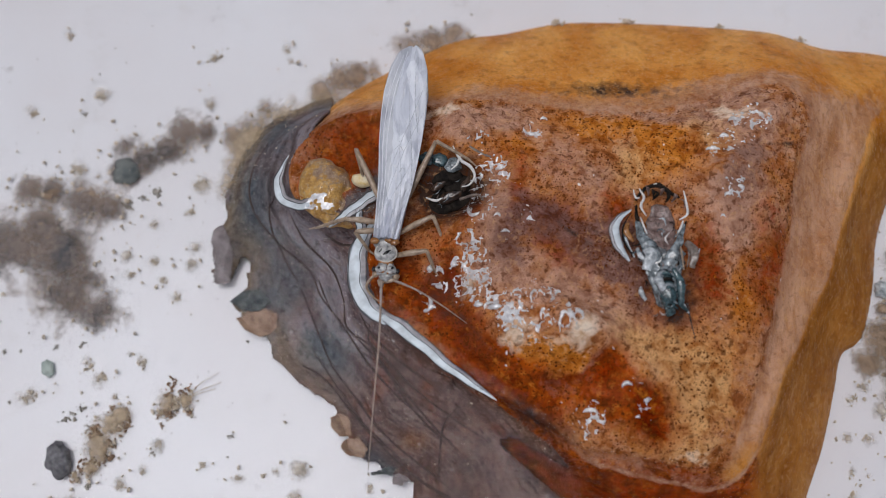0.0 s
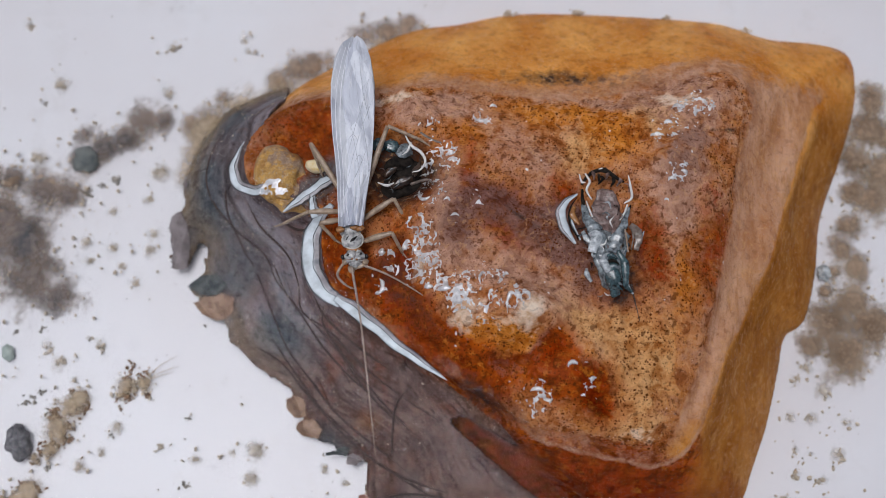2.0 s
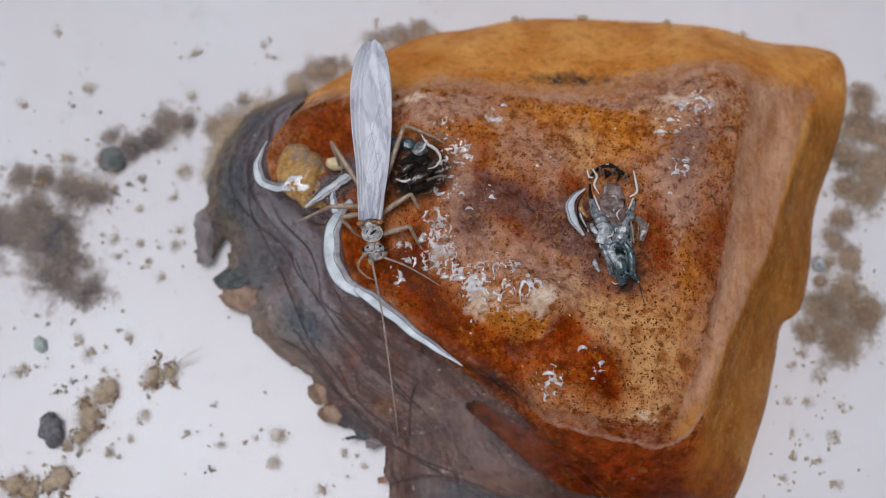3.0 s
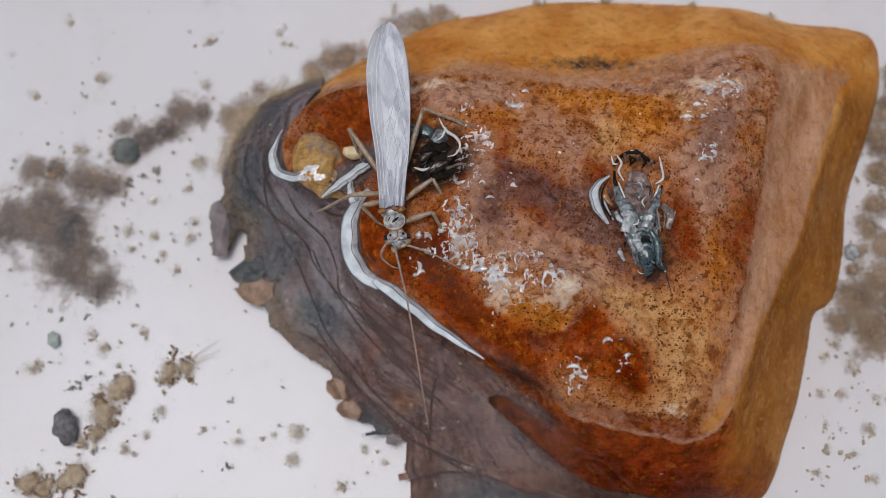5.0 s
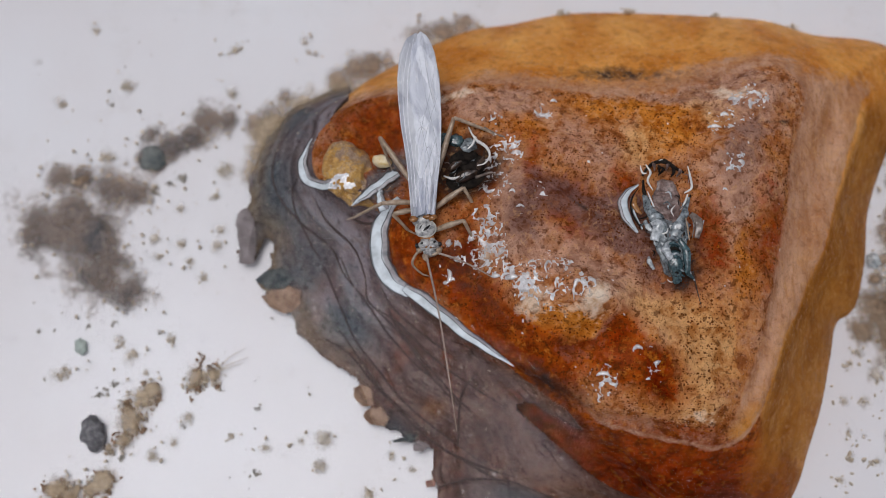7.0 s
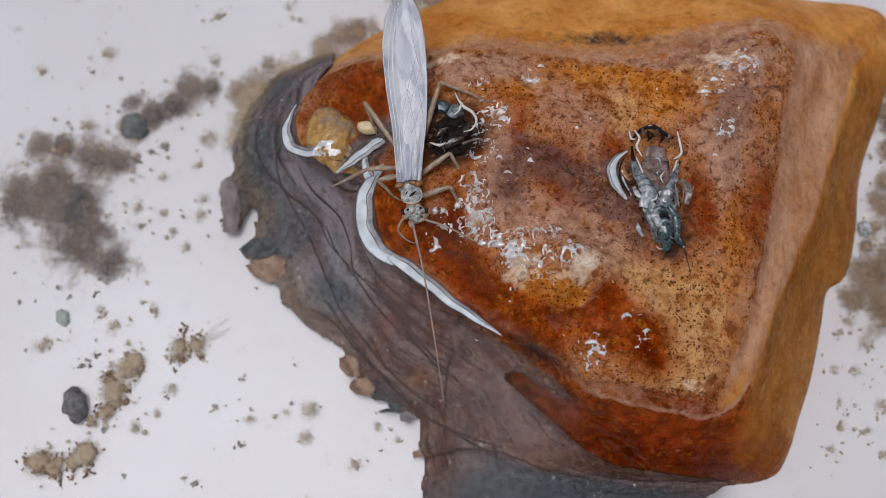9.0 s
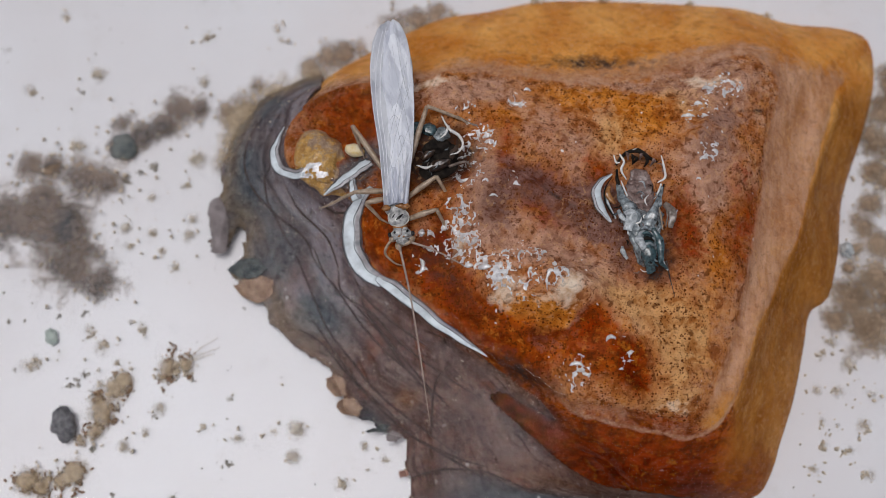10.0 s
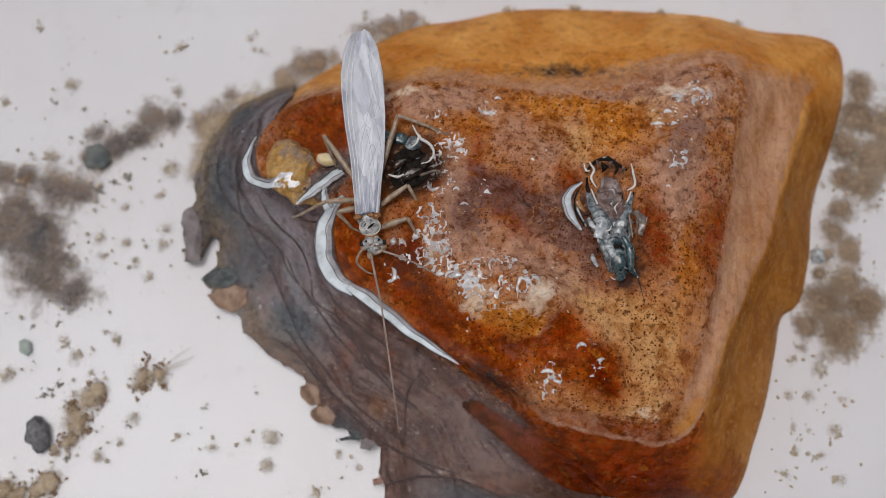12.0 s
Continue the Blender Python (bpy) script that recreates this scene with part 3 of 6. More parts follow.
PALE_SKIN = plain("pale_shed_skin", (0.20, 0.23, 0.245), (0.70, 0.75, 0.775), 0.18, 0.22, 0.10, coat=0.8)
OLIVE_SKIN = plain("olive_shed_skin", (0.09, 0.066, 0.050), (0.29, 0.235, 0.20), 0.18, 0.3, 0.04, coat=0.4)
THREAD = plain("white_thread", (0.70, 0.69, 0.66), (0.86, 0.85, 0.83), 0.2, 0.35, 0.01)
AMBER_STONE = pebble_material()
EGG = plain("cream_yellow_shell", (0.74, 0.55, 0.22), (0.90, 0.83, 0.64), 0.30, 0.3, 0.03, coat=0.5)
SILT = plain("brown_silt", (0.52, 0.44, 0.33), (0.74, 0.66, 0.55), 0.3, 0.9, 0.05, by_island=0.12, spec=0.1)
DARK_SILT = plain("dark_grey_silt", (0.32, 0.30, 0.27), (0.52, 0.485, 0.43), 0.4, 0.9, 0.05, by_island=0.30, spec=0.1)
TAN_GRAIN = plain("tan_sand_grain", (0.24, 0.140, 0.080), (0.52, 0.345, 0.225), 0.22, 0.8, 0.05, by_island=0.55, spec=0.3)
SLATE_GRAIN = plain("slate_grit", (0.035, 0.038, 0.048), (0.24, 0.235, 0.25), 0.16, 0.5, 0.06)
DARK_GREEN = plain("dark_green_grit", (0.085, 0.105, 0.108), (0.21, 0.225, 0.215), 0.5, 0.8, 0.05)
GREEN_GRAIN = plain("green_grit", (0.30, 0.375, 0.345), (0.48, 0.55, 0.51), 0.4, 0.6, 0.05)
GROUND = plain("grey_table", (0.25, 0.24, 0.22), (0.36, 0.35, 0.33), 20.0, 0.7, 0.2)

# ---- the place: table, tray, water ----
def box(bm, x0, x1, y0, y1, z0, z1):
    m = Matrix.Translation(((x0 + x1) / 2, (y0 + y1) / 2, (z0 + z1) / 2)) @ Matrix.Diagonal((x1 - x0, y1 - y0, z1 - z0, 1))
    return bmesh.ops.create_cube(bm, size=1.0, matrix=m)["verts"]


def build_ground():
    bm = bmesh.new()
    bmesh.ops.create_grid(bm, x_segments=8, y_segments=8, size=200000)
    bmesh.ops.translate(bm, vec=(0, 0, -4.0), verts=bm.verts)
    tagged(part("ground", bm, GROUND, smooth=False), "plain grey surface under the white tray", "ground", kind="structure")


def build_tray():
    bm = bmesh.new()
    bmesh.ops.create_grid(bm, x_segments=60, y_segments=44, size=1)
    for v in bm.verts:
        v.co = (v.co.x * 150, v.co.y * 110, 0.0)
    made = bmesh.ops.extrude_face_region(bm, geom=bm.faces[:])
    bmesh.ops.translate(bm, vec=(0, 0, -2.5), verts=[g for g in made["geom"] if isinstance(g, bmesh.types.BMVert)])
    tagged(part("floor", bm, TRAY, smooth=False), "white plastic tray floor, dusted with fine silt", "tray floor", kind="structure")
    for name, x0, x1, y0, y1 in (("wall_north", -153, 153, 110.003, 113), ("wall_south", -153, 153, -113, -110.003), ("wall_east", 150.003, 153, -110, 110), ("wall_west", -153, -150.003, -110, 110)):
        bm = bmesh.new()
        box(bm, x0, x1, y0, y1, -2.5, 14)
        bmesh.ops.bevel(bm, geom=bm.edges[:], offset=0.8, segments=2, affect="EDGES")
        tagged(part(name, bm, TRAY, smooth=False), "low white plastic tray wall", "tray wall", kind="structure")


# ---- the stone: outline on the floor, and the line where it leaves the water ----
BASE = curve_points([(-6.2, 9.9), (-2.4, 12.1), (0.0, 12.6), (2.4, 13.1), (5.7, 13.1), (9.2, 12.9), (10.9, 12.7), (12.7, 12.1), (14.9, 11.9), (16.1, 11.3), (16.2, 9.4), (15.6, 7.2),
                     (14.6, 4.5), (14.3, 2.2), (13.8, 0.3), (13.0, -0.4), (12.7, -1.7), (12.2, -3.8), (11.6, -5.5), (11.1, -6.9), (10.3, -7.8), (7.8, -8.1), (4.6, -8.3), (0.6, -8.0),
                     (-1.8, -6.2), (-3.2, -4.0), (-4.8, -2.2), (-6.2, -0.3), (-7.2, 2.2), (-8.7, 4.2), (-8.8, 6.4), (-7.6, 8.4)], 128, True)
SHORE = curve_points([(-2.6, 7.8), (-1.3, 8.1), (0.2, 8.0), (3.0, 7.6), (5.8, 7.7), (8.4, 8.4), (10.3, 8.7), (10.9, 7.6), (10.6, 6.2), (10.2, 3.8), (9.8, 1.6), (9.4, -0.5), (8.7, -2.6),
                      (8.0, -4.4), (7.0, -5.2), (4.9, -4.9), (2.9, -4.6), (1.5, -3.7), (-0.1, -2.8), (-2.8, -0.9), (-4.3, 0.3), (-4.7, 1.6), (-4.9, 2.9), (-6.0, 3.6), (-7.4, 4.2),
                      (-7.8, 5.2), (-7.3, 6.4), (-5.6, 7.4)], 112, True)


# the pale edge of the shelf just under water along the south and east
LIP = curve_points([(1.6, -3.7), (2.02, -4.03), (2.94, -4.93), (3.96, -5.32), (5.99, -5.72), (7.41, -5.9), (8.66, -5.17), (9.34, -3.56), (10.04, -1.66), (10.96, 0.06), (11.91, 2.25), (12.55, 4.25), (13.2, 6.29), (13.95, 8.13), (15.4, 9.9)], 90)
CREASE = [(-1.6, -1.75), (-0.2, -2.45), (1.2, -2.85), (2.4, -2.75), (3.1, -2.35), (3.7, -1.75)]


def stone_height(x, y):
    """Height of the stone over the tray, and whether it stands out of the water there."""
    db, ds = distance(x, y, BASE), distance(x, y, SHORE)
    on, dry = inside(x, y, BASE), inside(x, y, SHORE)
    left = step(-6.0, -0.5, x)
    top = 4.75 + (0.25 + 1.15 * left) * (1 - np.exp(-ds / 1.7))
    top += 0.80 * hump(x, y, 2.6, -0.4, 1.9, 0.9, -20) + 0.30 * hump(x, y, 7.9, 4.4, 2.0, 1.6) + 0.35 * hump(x, y, 0.6, -0.8, 1.2, 0.6, -25) + 0.30 * hump(x, y, 4.8, -3.0, 1.5, 0.9)
    top -= 0.22 * hump(x, y, 2.0, -2.5, 0.28, 1.2, -35) + 0.35 * hump(x, y, 2.4, 3.6, 1.6, 0.5, -35) + 0.30 * hump(x, y, 5.4, 2.6, 1.1, 1.6)
    top -= 0.75 * hump(x, y, -5.7, 6.0, 1.6, 1.3) + 1.25 * hump(x, y, -1.7, 4.1, 1.0, 0.75, 20) + 0.35 * hump(x, y, -1.6, 1.0, 1.3, 1.0) - 0.30 * hump(x, y, -0.2, 2.2, 0.8, 2.2)
    top += 0.27 * grain(x, y, 1.6, 3) + 0.13 * grain(x, y, 0.5, 8)
    top -= 0.20 * np.exp(-(distance(x, y, curve_points(CREASE, 16), False) / 0.38) ** 2) * step(0, 0.6, ds)
    top += 0.45 * hump(x, y, 2.2, -0.9, 1.3, 0.7, -15)  - 0.30 * hump(x, y, 4.6, -0.2, 1.8, 0.7, -35)
    ratio = db / (db + ds + 1e-6)
    leafy = step(-1.0, -2.3, x + 0.9 * y)
    side = 4.75 * ratio ** (0.72 + 1.3 * leafy) + 0.14 * grain(x, y, 2.4, 5) * np.minimum(1, 2 * (1 - ratio) + 0.2) * np.minimum(1, 3 * ratio)
    lip = distance(x, y, LIP, False)
    side = side + 0.55 * np.exp(-(lip / 0.7) ** 2) * step(-5.5, -4.0, y) * step(9.5, 7.0, y) * (x > 7) * np.minimum(1, 2.5 * ratio) * step(0, 0.9, ds)
    side = np.minimum(side, 4.62 + 0.13 * step(0.3, 0, ds))
    under_leaf = np.maximum(leafy, step(-5.2, -6.0, x) * step(7.2, 6.6, y))
    side = np.minimum(side, 4.75 - 0.85 * under_leaf * step(0.0, 0.12, ds))
    z = np.where(dry, top, side)
    return np.where(on, z, -0.4), on, dry, ds


def build_stone():
    x, y = mesh_grid(-9.6, 16.6, -9.2, 13.4, 0.075)
    z, on, dry, ds = stone_height(x, y)
    wide = on.copy()
    for a in (0, 1):
        for s in (1, -1):
            wide |= np.roll(on, s, a)
    out = np.where(dry, -ds, ds)
    n1, n2 = grain(x, y, 2.2, 21), grain(x, y, 0.9, 31)
    # patches with uneven outlines
    u, v = x + 0.65 * grain(x, y, 1.5, 101, 4), y + 0.65 * grain(x, y, 1.5, 111, 4)
    rusty = hump(u, v, -2.2, 0.0, 2.4, 1.1, -30) + 0.9 * hump(u, v, -4.0, 2.2, 0.9, 2.0) + 1.1 * hump(u, v, 0.2, -1.75, 2.3, 0.8, -22) + 1.25 * hump(u, v, 4.9, -3.7, 1.6, 0.8, -32)
    rusty += 0.95 * hump(u, v, 3.9, -2.2, 0.7, 0.6, 20) - 1.0 * hump(u, v, 2.7, -1.6, 0.8, 0.45, -10) + 0.2 * hump(u, v, 7.3, 0.5, 1.2, 0.8) + 0.7 * hump(u, v, 2.3, 3.3, 0.9, 0.8) + 1.15 * hump(u, v, -5.4, 6.2, 2.4, 1.7) + 0.75 * hump(u, v, 9.3, 2.2, 0.7, 2.8) + 0.6 * hump(u, v, 6.9, 2.0, 0.7, 1.4) + 0.85 * hump(u, v, 4.2, 3.6, 0.5, 0.8) + 0.9 * hump(u, v, 0.6, 4.3, 0.4, 1.1)
    rusty += 0.45 * hump(u, v, 10.1, 6.8, 0.5, 0.8) + 0.75 * hump(u, v, -1.8, 1.4, 0.6, 1.4) + 0.9 * hump(u, v, -1.2, 3.6, 0.6, 0.6) + 0.75 * hump(u, v, 2.0, 2.0, 1.1, 0.6, -30) + 0.7 * hump(u, v, 6.0, 0.0, 0.9, 1.0) + 0.25 * n1 * step(0.4, -0.4, out)
    rusty += 2.0 * hump(x, y, 4.6, -6.6, 4.6, 1.5, -8) * (out > 0) + 0.45 * hump(u, v, 10.2, -6.2, 1.2, 1.6) * (out > 0) + 0.9 * hump(x, y, 1.6, -4.9, 1.4, 0.5, -42) * (out > 0)
    rusty += (1.2 * hump(x, y, 0.6, -4.6, 1.0, 0.5, -38) + 0.6 * hump(u, v, 0.7, -3.75, 1.4, 0.4, -36)) * (out > 0)
    rusty += 1.0 * hump(u, v, 3.6, -2.6, 0.9, 0.5, 40) + 0.8 * hump(u, v, 4.6, -3.6, 0.8, 0.5)
    rusty += 0.6 * hump(u, v, 1.2, 3.6, 1.1, 0.9) + 0.15 * hump(u, v, 8.3, 1.2, 1.0, 2.0) + 1.0 * hump(u, v, 0.9, -3.0, 1.6, 0.6, -32) + 0.5 * hump(u, v, 0.0, 5.6, 0.8, 0.6) + 0.4 * hump(u, v, 2.2, 5.6, 0.9, 0.9)
    rusty += 1.0 * hump(x, y, 7.0, -6.7, 1.9, 0.8) * (out > 0)
    rusty -= 0.8 * hump(u, v, 1.3, -1.45, 1.3, 0.35, -20)
    golden = 0.8 * hump(u, v, 6.5, 7.8, 4.2, 0.9) + 0.9 * hump(u, v, 5.0, 7.2, 4.0, 0.6) + 0.9 * hump(u, v, 5.4, 5.6, 1.5, 1.3) + 0.8 * hump(u, v, 3.2, 6.7, 1.2, 0.7) + 0.7 * hump(u, v, 0.2, 6.2, 1.2, 0.5) + 1.3 * hump(u, v, 2.5, -1.65, 1.3, 0.5) + 1.0 * hump(u, v, 1.0, -1.45, 1.1, 0.4, -22) + 0.75 * hump(u, v, 7.0, -2.7, 1.6, 2.4, -12) + 0.8 * hump(u, v, 5.4, -1.3, 1.5, 0.9) + 0.8 * hump(u, v, 8.4, 1.0, 0.6, 1.4) + 0.3 * n1
    # pinkish and ashen tones partly stand in for sky sheen on the wet stone
    pinkish = 0.45 * hump(u, v, 1.8, 5.8, 1.0, 1.2) + 1.15 * hump(u, v, 1.0, 0.9, 1.5, 1.0, -20) + 0.7 * hump(u, v, -1.1, 7.1, 1.4, 0.6) + 1.2 * hump(u, v, 8.2, 4.7, 1.2, 1.8, -15) + 1.0 * hump(u, v, -0.2, 4.0, 0.6, 1.6) + 0.9 * hump(u, v, 4.4, -0.9, 1.2, 0.7, -20)
    pinkish += 0.8 * hump(u, v, 3.6, 4.2, 0.8, 0.9) + 0.8 * hump(u, v, 3.8, -2.9, 0.8, 0.35, -20) + 0.6 * hump(u, v, 5.9, -2.2, 1.0, 0.8) + 0.8 * hump(u, v, -0.4, 1.9, 0.6, 1.2) + 0.8 * hump(u, v, 3.2, 0.4, 1.2, 0.8, -25) + 0.3 * hump(u, v, 3.0, 5.0, 1.2, 1.5) + 0.9 * hump(u, v, 8.4, 7.0, 1.3, 0.9) + (0.32 + 0.35 * step(2.0, 5.0, x)) * n2 - 0.2 * hump(x, y, 7.2, -2.8, 1.2, 2.0)
    pinkish += 0.8 * hump(u, v, -0.6, 7.2, 2.0, 0.7) + 0.9 * hump(u, v, 8.8, 8.0, 1.8, 0.8) + 0.7 * hump(u, v, 5.0, 7.7, 3.0, 0.35) + 0.5 * hump(u, v, 5.6, 7.5, 1.2, 0.4) + 0.6 * hump(u, v, 0.2, 2.9, 0.7, 0.6)
    # pale mineral, with wet highlights on the crest put into the colour
    chalk_sheen = 1.05 * hump(u, v + 0.2 * n1, 3.05, -0.75, 0.55, 0.55) + 0.40 * hump(u, v, 1.9, -1.15, 0.8, 0.25, 10) + 0.95 * hump(u, v, 0.70, -0.90, 0.42, 0.50, -35) + 0.7 * hump(u, v, -1.1, 1.0, 0.35, 0.9) + 0.8 * hump(x, y, -2.2, 7.45, 1.0, 0.25, 12) + 0.4 * hump(u, v, 6.8, -4.9, 1.0, 0.3) + 0.7 * hump(u, v, 8.3, 7.6, 1.0, 0.3)
    ashen = 1.0 * hump(u, v, 8.6, -7.5, 1.8, 0.6) * (out > 0) + 0.95 * hump(u, v, 1.0, 3.3, 1.2, 1.1, -20) + 0.8 * hump(u, v, 0.2, 2.1, 0.7, 0.9) + 0.9 * hump(u, v, 3.9, 2.2, 0.9, 1.3, 30) + 0.40 * hump(u, v, 8.0, 5.2, 1.2, 1.2) + 1.3 * hump(u, v, -4.9, 4.15, 0.75, 0.6, 30) + 1.2 * hump(u, v, 2.5, 2.8, 1.6, 0.8, -35) + 1.15 * hump(u, v, 4.1, 1.9, 1.1, 0.8, -40) + 1.0 * hump(u, v, 4.9, 0.5, 0.6, 1.1, 20) + 0.3 * hump(u, v, 8.2, 4.6, 1.0, 1.3) + 0.5 * hump(u, v, 9.0, 5.9, 0.8, 0.4) + 0.6 * hump(u, v, 2.2, -2.6, 1.0, 0.3, -30) + 0.8 * hump(x, y, -5.7, 3.75, 0.9, 0.35, -25) + 1.05 * hump(x, y + 0.1 * n2, 1.9, -4.75, 1.3, 0.32, -38)
    pinkish += 0.6 * hump(u, v, 7.6, 2.9, 0.9, 0.9) + 0.6 * hump(u, v, 2.6, 1.3, 1.2, 0.6) + 1.1 * hump(x + 0.06 * n2, y, 2.95, -2.15, 0.95, 0.14, 47)
    pinkish = np.where((out > 0.3) & (y < -3), 0, pinkish)
    ring = out + 0.25 * n1
    east = step(0.6, 3.0, x)
    # the pale shelf that runs under water along the east side, the water edge's sky reflection painted into its tone,
    # and the steep face beyond its edge
    lip = distance(x, y, LIP, False)
    within = inside(x, y, np.concatenate([LIP, [(12.0, 9.6), (9.0, 6.0), (3.0, 0.0)]]))
    beyond = np.where(within, -lip, lip) + 0.10 * n2
    shelf_sheen = 0.95 * step(-0.1, 0.25, ring) * step(0.10, -0.10, beyond) * step(2.2, 3.2, x) * step(9.8, 8.2, y) * (0.45 + 0.55 * step(-5.2, -3.4, y) + 0.35 * n2 * step(-3.4, -5.2, y))
    shelf_sheen = np.maximum(shelf_sheen, 0.70 * step(-0.2, 0.15, ring) * step(1.3, 0.5, ring + 0.3 * n1) * step(6.5, 8.0, y))
    shelf_sheen = np.maximum(shelf_sheen, 0.9 * np.exp(-(np.minimum(beyond, 0) / 0.17) ** 2) * step(0.10, -0.06, beyond) * step(2.0, 3.0, x) * step(8.0, 6.0, y))
    # the drop's darkening is put into colour more than into shape
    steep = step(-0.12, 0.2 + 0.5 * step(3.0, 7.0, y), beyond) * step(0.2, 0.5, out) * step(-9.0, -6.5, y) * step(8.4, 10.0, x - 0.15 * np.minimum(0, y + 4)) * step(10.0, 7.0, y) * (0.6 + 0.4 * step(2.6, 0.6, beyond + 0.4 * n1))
    rusty += 0.9 * step(0.30, 0.50, ring) * step(2.4, 1.2, ring) * east * step(-3.0, -5.0, y) * step(9.6, 8.4, x) * (beyond > 0)
    # dark stains, plus shade of the hollow and under the skin put into colour
    stain_shade = 0.55 * hump(x, y, -4.9, 3.9, 0.7, 0.6) + 1.6 * hump(x, y, -1.85, 4.2, 1.25, 0.95, 20) + 0.75 * hump(u, v, 2.7, 2.7, 0.7, 0.16, -38) + sum(0.5 * hump(x, y + 0.05 * n2, 3.9 + 0.1 * k, 2.0 + 0.16 * k, 0.9, 0.035, -48 + 9 * k) for k in range(-3, 4)) + 0.55 * hump(x, y, 6.2, 0.0, 0.5, 0.7) + 0.6 * hump(x, y, 5.5, 4.25, 0.9, 0.25) + 0.8 * hump(x, y, 10.1, 6.35, 0.55, 0.10, 8)
    stain_shade += 0.62 * hump(u, v, 6.35, 0.8, 0.6, 0.95, 15) + 0.45 * hump(u, v, 1.6, -3.6, 1.4, 0.38, -32) + 0.52 * hump(u, v, -2.0, 0.8, 1.7, 1.2, -30) + 0.40 * hump(u, v, -0.8, -1.0, 1.8, 0.5, -34) + 0.30 * hump(u, v, 8.5, -7.1, 2.4, 0.9) + 0.34 * hump(x, y, 1.1, -3.45, 1.2, 0.30, -32) + 0.42 * hump(u, v, 0.7, -3.6, 1.5, 0.35, -38) + 0.9 * hump(x, y, -2.1, 4.95, 0.95, 0.75, 10) + 0.80 * hump(x, y + 0.04 * n2, 3.9, 8.75, 2.3, 0.40) + 0.5 * hump(x, y, 5.9, -0.2, 0.35, 0.8, 20)
    # the crease's shadow line, put into the colour
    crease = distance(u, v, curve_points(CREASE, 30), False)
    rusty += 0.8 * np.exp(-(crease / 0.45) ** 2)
    stain_shade += 0.14 * np.exp(-(crease / 0.20) ** 2)
    russet = 1.1 * hump(x + 0.3 * n2, y, 5.2, -6.75, 4.4, 1.0, -6) * (beyond > 0) + 1.0 * hump(u, v, 1.2, -4.7, 1.3, 0.40, -42) * (out > 0) + 1.1 * hump(u, v, 4.6, -3.3, 0.55, 0.75, 15) + 1.0 * hump(u, v, 5.3, -4.0, 0.7, 0.4, -10) + 0.8 * hump(u, v, 3.7, -2.2, 0.6, 0.45, 30) + 0.7 * hump(u, v, 0.4, -2.7, 1.5, 0.5, -32) + 0.7 * hump(u, v, -2.0, -0.6, 1.2, 0.45, -38) + 0.8 * hump(u, v, -1.7, 1.5, 0.45, 0.8) + 0.6 * hump(u, v, 9.6, 2.6, 0.4, 2.0) + 0.75 * hump(u, v, 7.0, 1.6, 0.6, 1.5, 10)
    sandy = 0.95 * hump(u, v, 6.7, -2.4, 1.5, 2.0, -12) + 0.8 * hump(u, v, 5.0, -1.2, 1.4, 0.6, -25) + 0.7 * hump(u, v, 6.2, -4.6, 1.3, 0.5, -10) + 0.7 * hump(u, v, 4.6, 5.4, 1.0, 0.8) + 0.6 * hump(u, v, 7.4, 6.4, 1.2, 0.7) + 0.3 * n2
    slaty = 1.2 * hump(u, v, -4.75, 4.25, 0.75, 0.65, 30) + 0.9 * hump(u, v, -5.5, 3.4, 0.6, 0.4, 35)
    masks = dict(aired=step(0.1, -0.3, out), slaty=slaty, sandy=sandy * (out < 0.2), russet=russet, rusty=rusty, pinkish=pinkish, chalk_sheen=chalk_sheen, stain_shade=stain_shade, shelf_sheen=shelf_sheen, steep=steep, golden=golden, ashen=ashen, sunken=step(-0.2, 0.9, out + 0.3 * n1) * step(-0.2, 0.5, 1.1 - pinkish * (out > 0)) * (1 - step(0.3, 0.8, np.maximum(rusty, russet) * (out > 0))))
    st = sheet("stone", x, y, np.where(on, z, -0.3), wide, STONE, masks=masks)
    tagged(st, "rust-orange and pinkish wet stone standing out of shallow water", "stone")


# ---- the dead leaf pressed against the stone ----
MARGIN = [(-6.9, 9.6), (-7.74, 9.4), (-9.14, 8.75), (-9.94, 8.05), (-10.48, 7.0), (-10.75, 6.2), (-11.0, 5.4), (-10.87, 4.5), (-10.95, 4.25), (-11.34, 4.1), (-11.42, 3.6), (-11.18, 3.2), (-11.2, 2.6), (-11.05, 1.90), (-10.48, 1.90), (-10.38, 2.35), (-10.05, 3.0), (-9.78, 2.5), (-9.82, 1.80),
          (-10.1, 1.5), (-10.52, 1.17), (-10.1, 0.8), (-9.95, 0.45), (-9.4, -0.1), (-9.02, -0.25), (-8.64, -1.06), (-7.8, -1.88), (-7.1, -2.4), (-6.3, -2.86), (-5.95, -3.3), (-5.72, -3.9), (-5.6, -4.5), (-4.9, -4.85), (-4.3, -5.2), (-3.5, -5.5), (-3.15, -5.6), (-3.2, -6.3), (-3.14, -6.95), (-3.0, -7.2), (-3.05, -8.1), (-3.1, -9.4),
          (-2.0, -10.4), (1.0, -10.0), (4.6, -9.1), (7.6, -8.75)]
